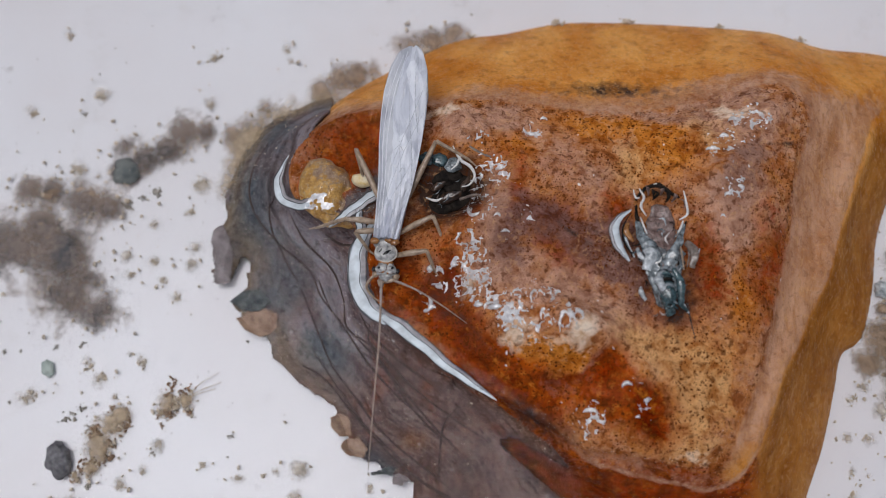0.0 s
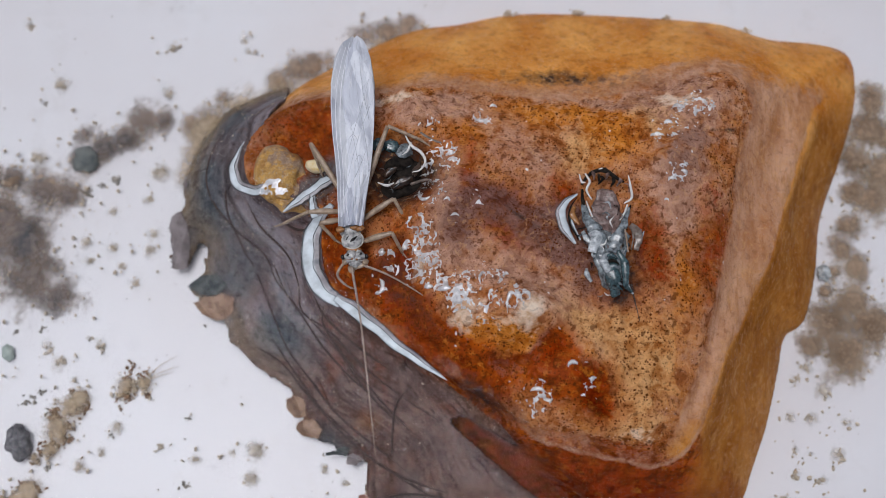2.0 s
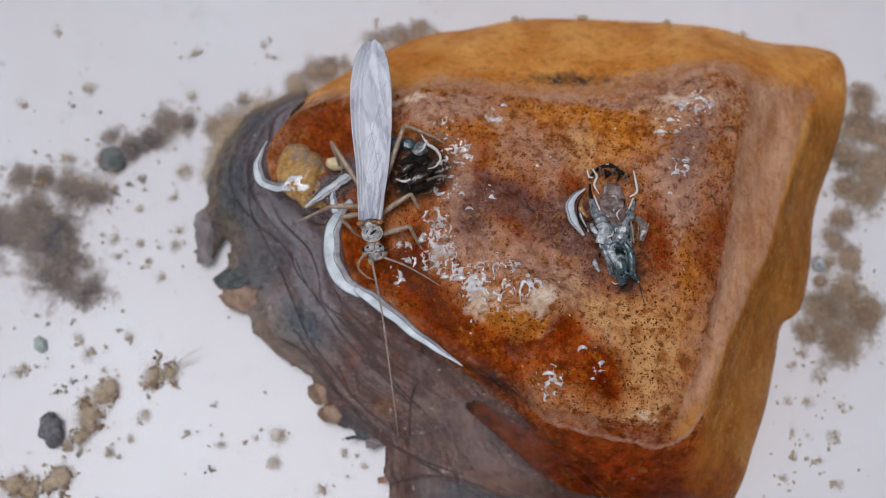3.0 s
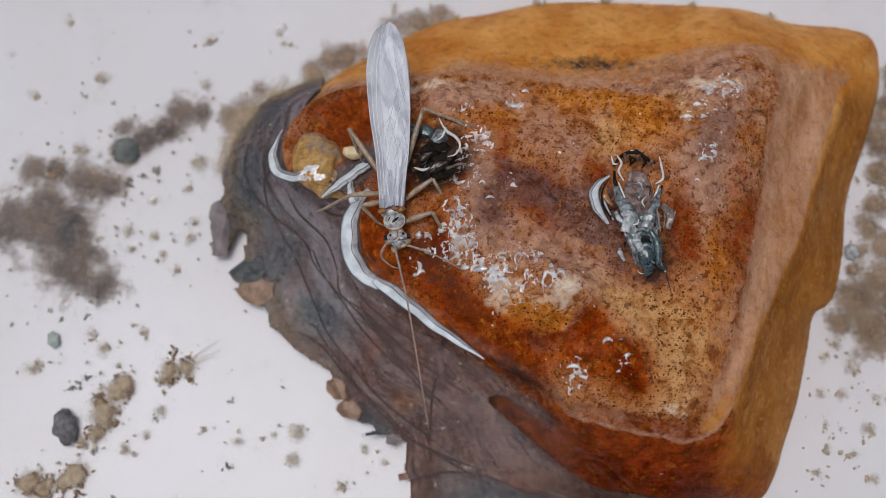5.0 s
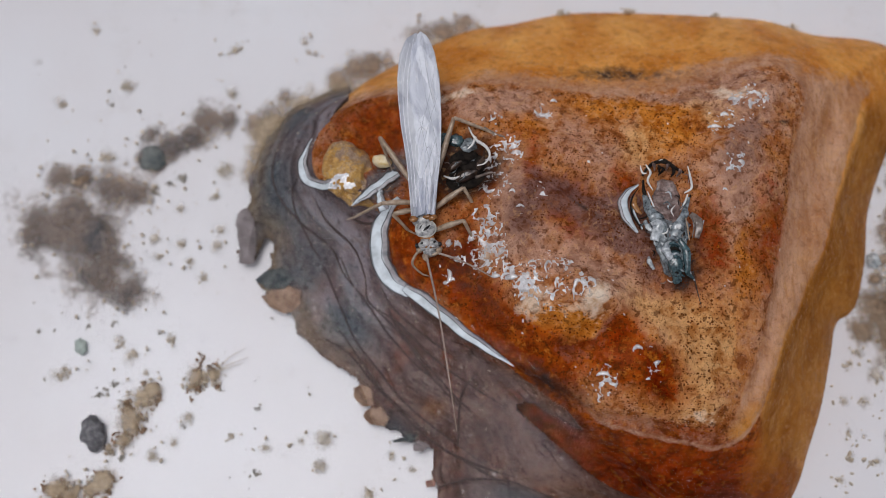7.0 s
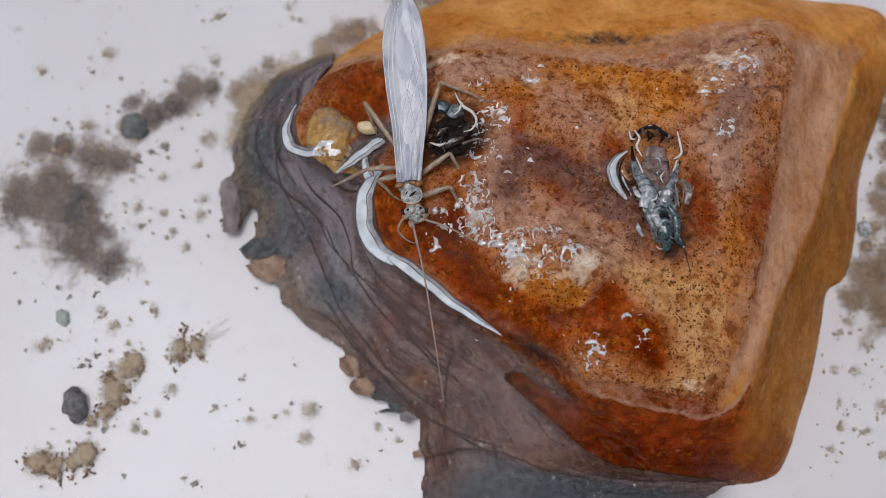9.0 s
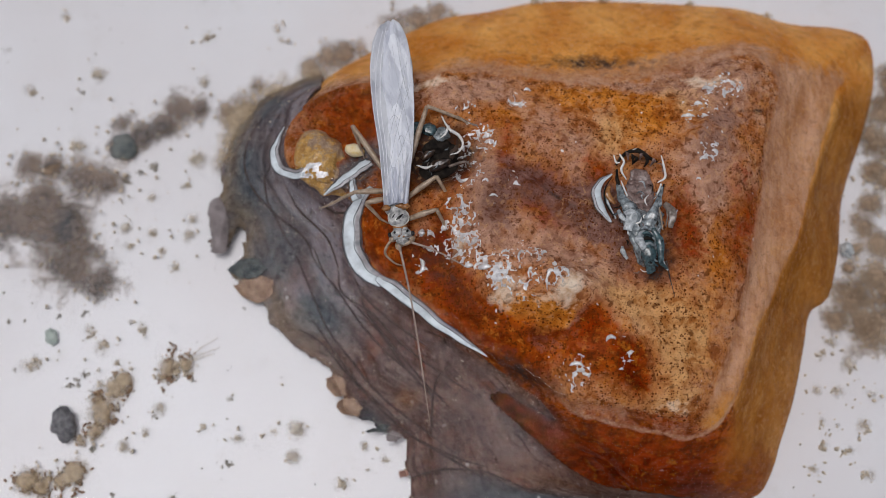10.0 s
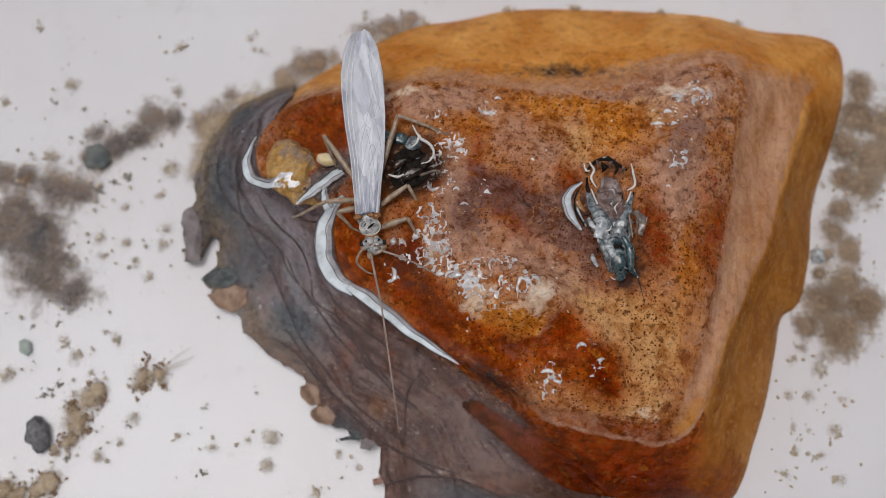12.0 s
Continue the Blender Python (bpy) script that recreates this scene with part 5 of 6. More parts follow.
        part("wing_joint", bm, AMBER, fly, "amber wing joint")
    # a leg beyond the six below, added as part of the head
    bm = bmesh.new()
    tube(bm, [(-0.12, -1.0, 5.75), (-0.42, -1.35, 5.72), (-0.50, -1.62, 5.6), (-0.2, -1.9, 5.3), (0.12, -2.0, 5.15)], [0.05, 0.055, 0.045, 0.035, 0.015], 7, 24)
    part("head_limb", bm, CHITIN, head, "thin straw-coloured extra leg beside the head")
    # legs: hip, knee, ankle, toe
    for hip, knee, ankle, toe in (
            ((0.45, -0.38, 5.75), (1.48, -0.17, 6.02), (1.80, -0.71, 5.25), (1.95, -0.9, 5.22)),
            ((0.45, 0.45, 5.75), (1.56, 1.09, 6.05), (2.01, 0.35, 5.35), (2.1, 0.1, 5.3)),
            ((0.45, 1.4, 5.75), (1.38, 3.81, 6.15), (2.58, 3.32, 5.9), (2.9, 3.1, 5.85)),
            ((-0.35, 1.5, 5.75), (-1.45, 3.31, 5.95), (-1.2, 2.6, 5.2), (-1.1, 2.3, 5.0)),
            ((-0.40, 0.75, 5.75), (-1.5, 0.72, 5.95), (-2.55, 0.5, 5.2), (-2.9, 0.46, 5.0)),
            ((-0.35, 0.45, 5.75), (-1.12, 0.30, 5.85), (-0.62, -0.2, 5.35), (-0.3, -0.36, 5.15))):
        leg = bmesh.new()
        tube(leg, [hip, (np.array(hip) + knee) / 2 + (0, 0, 0.05), knee], [0.09, 0.12, 0.075], 8, 10)
        upper = part("leg", leg, CHITIN, fly, "straw-coloured jointed leg")
        bm = bmesh.new()
        tube(bm, [knee, (np.array(knee) + ankle) / 2 + (0, 0, 0.03), ankle], [0.075, 0.065, 0.055], 7, 9)
        part("shin", bm, CHITIN, upper)
        bm = bmesh.new()
        tube(bm, [ankle, toe], [0.045, 0.022], 6, 4)
        part("foot", bm, CHITIN, upper)
    feelers = []
    for length, base, drop in ((6.6, (0.02, -1.35, 5.95), 1.0), (2.9, (0.48, -1.33, 5.95), 0.45)):
        bm = bmesh.new()
        tube(bm, [(0, 0, 0), (0.06, -0.3 * length, 0.0), (0.0, -0.65 * length, -0.25 * drop), (-0.10, -length, -drop)], [0.048, 0.036, 0.026, 0.012], 7, 40)
        f = part("antenna", bm, FEELER, fly, "long thread-like antenna")
        f.location = Vector(base) * MM
        feelers.append((f, base))
    return fly, feelers


# ---- shed skins, pebble, shell, sky glints of the wet film ----
def at_skin(cx, cy, z):
    """From pixels of an enlarged camera view, where the skin was traced, to millimetres."""
    return (5.38 + (cx / 3 - 118) * 0.0207, 4.40 - (cy / 3 - 40) * 0.0217, z)


def build_shed_skin():
    place = np.array((5.4, 2.2, 0))
    skin = thing("shed_skin", place, "split grey empty insect skin stuck on the wet stone", "insect skin")

    def rod(name, path, radii, material, label="", flat=1.0, sides=8):
        bm = bmesh.new()
        tube(bm, [np.array(at_skin(*p)) - place for p in path], radii, sides, 8 * len(path), flat)
        crumple = 0.30 * min(0.35, max(radii)) if len(path) > 2 else 0
        for v in bm.verts:
            v.co += noise.noise_vector(v.co * 3.1 + Vector((7, 3, 1))) * crumple + noise.noise_vector(v.co * 8.0) * crumple * 0.4
        return part(name, bm, material, skin, label)

    rod("membrane", [(363, 212, 6.05), (373, 282, 6.08), (378, 362, 6.1), (383, 452, 6.15)], [0.22, 0.50, 0.50, 0.3], MEMBRANE, "brownish translucent membrane inside the split", 0.035, 20)
    rod("thorax", [(300, 440, 6.1), (345, 490, 6.3), (385, 560, 6.38), (400, 660, 6.25), (410, 720, 6.05)], [0.30, 0.50, 0.52, 0.46, 0.26], GREY_SKIN, "", 0.5, 24)
    rod("thorax", [(470, 440, 6.2), (440, 500, 6.35), (420, 570, 6.38)], [0.20, 0.32, 0.30], GREY_SKIN, "", 0.5, 20)
    rod("thorax", [(253, 302, 6.3), (273, 382, 6.45), (318, 447, 6.5), (368, 532, 6.5)], [0.08, 0.17, 0.27, 0.22], GREY_SKIN, "slate-grey split back", 0.55, 20)
    rod("thorax", [(488, 317, 6.35), (458, 402, 6.5), (428, 472, 6.52), (393, 542, 6.5)], [0.06, 0.14, 0.23, 0.20], GREY_SKIN, "", 0.55, 20)
    rod("wing_pad", [(283, 427, 6.45), (315, 477, 6.62), (298, 552, 6.55)], [0.12, 0.20, 0.16], PALE_SKIN, "pale blue-grey wing pad", 0.5, 16)
    rod("wing_pad", [(253, 442, 6.35), (268, 477, 6.5), (288, 502, 6.5)], [0.06, 0.1, 0.05], PALE_SKIN, "", 0.5, 12)
    rod("abdomen", [(378, 527, 6.42), (391, 602, 6.52), (408, 692, 6.45), (418, 757, 6.2)], [0.2, 0.27, 0.26, 0.16], TEAL_SKIN, "ribbed blue-black hind end", 0.7, 20)
    rod("abdomen", [(352.3, 556, 6.67), (386.8, 546, 6.86), (421.3, 558, 6.67)], [0.03, 0.07, 0.03], GREY_SKIN, "", 0.7, 8)
    rod("abdomen", [(355.55, 581, 6.64), (391.55, 571, 6.81), (427.55, 583, 6.64)], [0.03, 0.07, 0.03], TEAL_SKIN, "", 0.7, 8)
    rod("abdomen", [(358.8, 606, 6.61), (396.3, 596, 6.76), (433.8, 608, 6.61)], [0.03, 0.07, 0.03], BLACK_SKIN, "", 0.7, 8)
    rod("abdomen", [(362.05, 631, 6.58), (401.05, 621, 6.71), (440.05, 633, 6.58)], [0.03, 0.07, 0.03], GREY_SKIN, "", 0.7, 8)
    rod("abdomen", [(368.3, 656, 6.55), (405.8, 646, 6.66), (443.3, 658, 6.55)], [0.03, 0.07, 0.03], TEAL_SKIN, "", 0.7, 8)
    rod("abdomen", [(374.55, 681, 6.52), (410.55, 671, 6.61), (446.55, 683, 6.52)], [0.03, 0.07, 0.03], BLACK_SKIN, "", 0.7, 8)
    rod("abdomen", [(380.8, 706, 6.49), (415.3, 696, 6.56), (449.8, 708, 6.49)], [0.03, 0.07, 0.03], GREY_SKIN, "", 0.7, 8)
    rod("abdomen", [(387.05, 731, 6.46), (420.05, 721, 6.51), (453.05, 733, 6.46)], [0.03, 0.07, 0.03], TEAL_SKIN, "", 0.7, 8)
    # a bright highlight on the hind end, built as a pale plate
    rod("flap", [(381, 557, 6.7), (355, 597, 6.74), (378, 652, 6.66)], [0.07, 0.17, 0.11], PALE_SKIN, "white highlight on the back, built as a plate", 0.5, 12)
    rod("flap", [(428, 542, 6.6), (465, 612, 6.62), (468, 702, 6.5), (498, 742, 6.35)], [0.07, 0.15, 0.11, 0.04], TEAL_SKIN, "", 0.6, 12)
    rod("flap", [(463, 667, 6.5), (478, 712, 6.4), (505, 747, 6.3)], [0.05, 0.09, 0.03], PALE_SKIN, "", 0.6, 12)
    rod("flap", [(303, 557, 6.45), (333, 602, 6.5), (355, 662, 6.4)], [0.08, 0.16, 0.1], GREY_SKIN, "", 0.5, 12)
    rod("flap", [(273, 622, 6.2), (273, 652, 6.32), (298, 687, 6.2)], [0.05, 0.11, 0.06], PALE_SKIN, "", 0.6, 12)
    rod("wing_pad", [(498, 402, 6.35), (533, 457, 6.52), (523, 532, 6.4)], [0.10, 0.15, 0.08], OLIVE_SKIN, "olive-grey wing pad", 0.3, 16)
    rod("wing_pad", [(465, 432, 6.6), (471, 492, 6.66), (481, 547, 6.55)], [0.02, 0.035, 0.02], CHITIN, "", 1.0, 12)
    rod("wing_pad", [(498, 432, 6.6), (505, 477, 6.62), (498, 532, 6.5)], [0.02, 0.03, 0.02], OLIVE_SKIN, "", 1.0, 12)
    rod("flap", [(213, 312, 6.3), (198, 352, 6.35), (233, 402, 6.3)], [0.05, 0.13, 0.06], AMBER, "orange-brown curled flap", 0.5, 10)
    rod("thread", [(235, 150, 6.4), (245, 190, 6.45), (265, 195, 6.5)], [0.02, 0.04, 0.02], THREAD)
    rod("thread", [(265, 150, 6.5), (285, 195, 6.6), (270, 240, 6.6), (298, 285, 6.5)], [0.03, 0.045, 0.045, 0.02], THREAD, "white curled breathing tube")
    rod("thread", [(485, 155, 6.5), (495, 215, 6.6), (500, 275, 6.6), (460, 300, 6.5)], [0.02, 0.04, 0.045, 0.02], THREAD, "white curled breathing tube")
    rod("thread", [(268, 290, 6.5), (282, 330, 6.55), (300, 372, 6.5)], [0.02, 0.035, 0.03], THREAD)
    rod("thread", [(480, 305, 6.5), (465, 345, 6.55), (440, 385, 6.5)], [0.03, 0.04, 0.02], THREAD)
    rod("thread", [(310, 140, 6.5), (350, 125, 6.55), (380, 145, 6.5)], [0.015, 0.03, 0.015], THREAD)
    rod("torn_rim", [(245, 200, 6.35), (290, 150, 6.45), (360, 130, 6.5), (420, 165, 6.45), (465, 185, 6.4)], [0.04, 0.06, 0.09, 0.07, 0.04], BLACK_SKIN, "black torn rim")
    for k, (cx, cy) in enumerate(((300, 150), (330, 165), (375, 150), (405, 185), (440, 185), (350, 175))):
        rod("torn_rim", [(cx, cy - 18, 6.4), (cx + 6, cy, 6.5), (cx + 10 - 6 * k, cy + 24, 6.35)], [0.03, 0.07, 0.02], BLACK_SKIN if k % 2 else MEMBRANE)
    rod("torn_rim", [(250, 220, 6.3), (255, 290, 6.3), (270, 370, 6.3)], [0.04, 0.07, 0.04], BLACK_SKIN)
    rod("torn_rim", [(500, 300, 6.3), (480, 350, 6.35), (460, 390, 6.35)], [0.03, 0.06, 0.04], BLACK_SKIN)
    rod("tail", [(495, 700, 6.35), (520, 780, 6.1), (545, 870, 5.95)], [0.04, 0.022, 0.008], NYMPH_BROWN, "dark tail thread")
    rnd = random.Random(14)
    # loose shreds; the pale ones also stand in for shiny highlights
    for k in range(34):
        cx, cy, a = rnd.gauss(385, 70), rnd.gauss(460, 130), rnd.uniform(0, 6.28)
        ln = rnd.uniform(18, 62)
        z = 6.62 - abs(cx - 395) * 0.0022
        rod("shred", [(cx, cy, z), (cx + ln * 0.5 * math.cos(a), cy + ln * 0.5 * math.sin(a), z + 0.07), (cx + ln * math.cos(a + 0.6), cy + ln * math.sin(a + 0.6), z - 0.02)],
            [0.012, rnd.uniform(0.015, 0.05), 0.012], (PALE_SKIN, GREY_SKIN, BLACK_SKIN, THREAD, OLIVE_SKIN, MEMBRANE, BLACK_SKIN)[k % 7], "", 0.6, 6)
    for path, widths in (([(226, 246, 6.2), (165, 290, 6.2), (140, 350, 6.2), (165, 430, 6.2), (215, 500, 6.2)], [0.03, 0.11, 0.18, 0.16, 0.04]), ([(565, 432, 6.2), (552, 465, 6.2), (545, 490, 6.2)], [0.02, 0.05, 0.02]), ([(185, 320, 6.2), (200, 400, 6.2), (240, 480, 6.2)], [0.02, 0.05, 0.03])):
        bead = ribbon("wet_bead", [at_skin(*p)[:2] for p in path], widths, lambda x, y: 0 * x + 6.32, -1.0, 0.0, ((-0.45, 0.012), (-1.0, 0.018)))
        tagged(bead, "curved water edge beside the shed skin, its bright reflection put into the colour", "water", "bright water rims")
    # dark line in the water edge's reflection, built as a rod
    rod("dark_line", [(225, 265, 6.38), (185, 330, 6.42), (185, 400, 6.42), (232, 480, 6.38)], [0.015, 0.028, 0.03, 0.015], BLACK_SKIN, "", 1.0, 6)


def build_dark_nymph():
    place = np.array((-1.9, 4.4, 0))
    nymph = thing("drowned_nymph", place, "black crumpled insect skin in a hollow of the stone", "insect skin")
    for name, c, r, turn, material, label in (
            ("body", (-2.0, 4.3, 4.85), (1.0, 0.62, 0.22), (0, 0, 15), BLACK_SKIN, "black glossy crumpled body"),
            ("body", (-1.6, 4.75, 5.15), (0.55, 0.55, 0.22), (0, 0, -20), BLACK_SKIN, ""),
            ("body", (-2.15, 5.0, 5.30), (0.75, 0.45, 0.20), (0, 0, 0), BLACK_SKIN, ""),
            ("body", (-1.75, 4.25, 5.15), (0.55, 0.22, 0.16), (0, 0, 28), NYMPH_BROWN, "dark brown glossy fold"),
            ("body", (-2.2, 4.62, 5.28), (0.42, 0.15, 0.13), (0, 0, 40), NYMPH_BROWN, ""),
            ("body", (-1.35, 4.62, 5.25), (0.34, 0.14, 0.14), (0, 0, 62), NYMPH_BROWN, ""),
            ("wing_pad", (-2.72, 5.45, 5.6), (0.30, 0.26, 0.16), (0, 0, 10), TEAL_SKIN, "teal-black wing pad"),
            ("wing_pad", (-2.25, 5.40, 5.66), (0.30, 0.24, 0.15), (0, 0, -12), TEAL_SKIN, "teal-black wing pad"),
            ("wing_pad", (-1.75, 5.25, 5.58), (0.34, 0.26, 0.15), (0, 0, 20), GREY_SKIN, "grey wing pad"),
            ("head", (-2.4, 3.75, 4.95), (0.65, 0.36, 0.16), (0, 0, 25), BLACK_SKIN, "")):
        bm = bmesh.new()
        lump(bm, np.array(c) - place, r, turn, 4, 0.22, c[0] * 3 + c[1])
        part(name, bm, material, nymph, label)
    rnd = random.Random(8)
    for _ in range(8):
        bm = bmesh.new()
        x, y, a = rnd.gauss(-2.0, 0.5), rnd.gauss(4.5, 0.42), rnd.uniform(0, 6.28)
        ln = rnd.uniform(0.15, 0.5)
        tube(bm, [(x - place[0], y - place[1], 5.35 + rnd.uniform(0, 0.2)), (x + ln * 0.5 * math.cos(a) - place[0], y + ln * 0.5 * math.sin(a) - place[1], 5.5), (x + ln * math.cos(a + 0.5) - place[0], y + ln * math.sin(a + 0.5) - place[1], 5.35)], [0.006, rnd.uniform(0.010, 0.024), 0.006], 6, 10, 0.6)
        part("shred", bm, (GREY_SKIN, OLIVE_SKIN, MEMBRANE, GREY_SKIN)[rnd.randrange(4)], nymph)
    for path, radii in (([(-1.78, 5.85, 5.9), (-1.62, 5.5, 5.98), (-1.40, 5.22, 5.95)], [0.02, 0.04, 0.06]),
                        ([(-1.42, 5.26, 5.95), (-1.12, 5.05, 5.95), (-0.98, 4.75, 5.9), (-1.15, 4.45, 5.85), (-1.45, 4.36, 5.8)], [0.06, 0.06, 0.045, 0.035, 0.012]),
                        ([(-1.52, 5.45, 5.95), (-1.62, 5.15, 5.95), (-1.82, 4.98, 5.9)], [0.05, 0.04, 0.015]),
                        ([(-2.70, 3.98, 5.7), (-2.35, 3.86, 5.75), (-2.10, 3.98, 5.7)], [0.02, 0.06, 0.02]),
                        ([(-0.95, 3.0, 6.0), (-0.55, 2.92, 6.05), (-0.22, 3.15, 6.05), (-0.18, 3.5, 6.0)], [0.03, 0.07, 0.08, 0.02])):
        bm = bmesh.new()
        tube(bm, [np.array(p) - place for p in path], radii, 7, 24)
        part("thread", bm, THREAD, nymph, "white curled breathing tube")
    for path in ([(-1.5, 4.0, 5.5), (-0.9, 4.1, 5.75), (-0.6, 3.9, 5.6)], [(-1.2, 5.9, 5.7), (-0.7, 5.6, 5.75), (-0.2, 5.5, 5.7)]):
        bm = bmesh.new()
        tube(bm, [np.array(p) - place for p in path], [0.06, 0.05, 0.02], 6, 16)
        part("leg", bm, OLIVE_SKIN, nymph)


def build_pebbles():
    bm = bmesh.new()
    for v in lump(bm, (-6.45, 4.55, 4.55), (0.95, 1.15, 0.55), (0, 0, 12), 4, 0.22, 3):
        v.co += Vector((1, 1, 1)) * 0.05 * noise.noise(v.co * 3.0)
    for v in lump(bm, (-6.05, 3.8, 4.45), (0.80, 0.62, 0.36), (0, 0, -20), 4, 0.3, 5):
        v.co += Vector((1, 1, 1)) * 0.05 * noise.noise(v.co * 3.0)
    tagged(part("pebble", bm, AMBER_STONE), "small wet orange pebble on the edge of the stone", "pebble")
    bm = bmesh.new()
    lump(bm, (-5.08, 4.78, 5.0), (0.40, 0.25, 0.2), (0, 0, -15), 3, 0.15, 8)
    tagged(part("egg_shell", bm, EGG), "tiny cream and yellow shell on the wet stone", "shell")


def build_film_shine():
    """The narrow wedges of water beside the fly and over the pebble, their sky reflection put into the colour."""
    def film(x, y):
        return 0 * x + 4.98

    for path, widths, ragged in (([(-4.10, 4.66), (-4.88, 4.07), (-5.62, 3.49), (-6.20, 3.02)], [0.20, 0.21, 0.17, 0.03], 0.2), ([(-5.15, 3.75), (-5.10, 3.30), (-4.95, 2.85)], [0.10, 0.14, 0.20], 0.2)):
        tagged(ribbon("water_rim", path, widths, film, 1.0, ragged), "curved rim of water with the sky's reflection put into its colour", "water", "bright water rims")
    x, y = mesh_grid(-7.3, -5.9, 3.4, 4.6, 0.03)
    u, v = x + 0.12 * grain(x, y, 0.3, 411), y + 0.12 * grain(x, y, 0.3, 412)
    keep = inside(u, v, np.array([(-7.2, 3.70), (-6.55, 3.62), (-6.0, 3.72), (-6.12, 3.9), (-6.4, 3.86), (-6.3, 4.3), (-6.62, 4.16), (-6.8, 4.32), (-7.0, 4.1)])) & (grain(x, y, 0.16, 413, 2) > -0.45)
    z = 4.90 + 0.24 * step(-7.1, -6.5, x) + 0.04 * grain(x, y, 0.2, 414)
    # the sky's reflection over the pebble, built as a pale torn sheet
    wet = sheet("film_glint", x, y, z, keep, GLINT)
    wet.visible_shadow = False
    tagged(wet, "torn sky glint on the water over the orange pebble, built as a pale sheet", "water", "wet film ridges", "stuff")


GLINT_SPOTS = [(-0.7, 4.5, 0.5, 18), (-0.35, 5.1, 0.5, 16), (-0.8, 3.6, 0.5, 14), (-1.25, 2.2, 0.5, 22), (-1.0, 1.5, 0.55, 24), (-1.0, 0.8, 0.5, 22), (-0.3, 0.35, 0.5, 18), (0.4, -0.25, 0.5, 20), (1.2, -0.55, 0.5, 16), (2.3, -0.4, 0.4, 12), (1.6, 0.3, 0.35, 6), (1.0, 0.7, 0.3, 5),
         (3.1, -3.75, 0.5, 13), (4.5, -2.6, 0.28, 6), (4.9, -3.5, 0.3, 4), (8.5, 6.9, 0.5, 14), (7.8, 5.9, 0.45, 11), (8.9, 7.3, 0.5, 9), (8.15, 4.4, 0.4, 9), (1.0, 6.5, 0.35, 7), (-0.9, 6.2, 0.4, 7), (0.4, 4.6, 0.3, 7), (0.9, 3.3, 0.25, 4),
         (-2.15, 0.95, 0.24, 14), (-2.5, 0.2, 0.24, 12), (-2.4, 1.45, 0.22, 12)]


def build_glints():
    """Lacy glints of the water film, built as pale ridges that stand up from the stone."""
    for k, (cx, cy, spread, count) in enumerate(GLINT_SPOTS):
        reach = spread * 1.9
        x, y = mesh_grid(cx - reach, cx + reach, cy - reach, cy + reach, 0.019)
        near = hump(x, y, cx, cy, spread * 0.95, spread * 1.15, 25 * k)
        u, v = x + 0.10 * grain(x, y, 0.22, 300 + k, 2), y + 0.10 * grain(x, y, 0.22, 340 + k, 2)
        lace = np.abs(grain(u, v, 0.27, 200 + 3 * k, 3)) - 0.05 * (grain(x, y, 0.12, 201 + 3 * k, 1) + 1)
        width = (0.075 + 0.010 * count) * (near - 0.18)
        patch = grain(u, v, 0.26, 203 + 3 * k, 2) > 0.60 - 0.010 * count
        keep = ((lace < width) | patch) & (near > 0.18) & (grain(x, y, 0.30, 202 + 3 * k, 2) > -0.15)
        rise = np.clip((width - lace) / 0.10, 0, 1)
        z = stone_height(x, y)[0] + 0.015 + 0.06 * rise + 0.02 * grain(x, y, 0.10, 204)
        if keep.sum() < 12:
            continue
        wet = sheet("film_glint", x, y, z, keep, GLINT)
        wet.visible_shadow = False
        tagged(wet, "lacy sky glints of the water film on the wet stone, built as pale ridges", "water", "wet film ridges", "stuff")


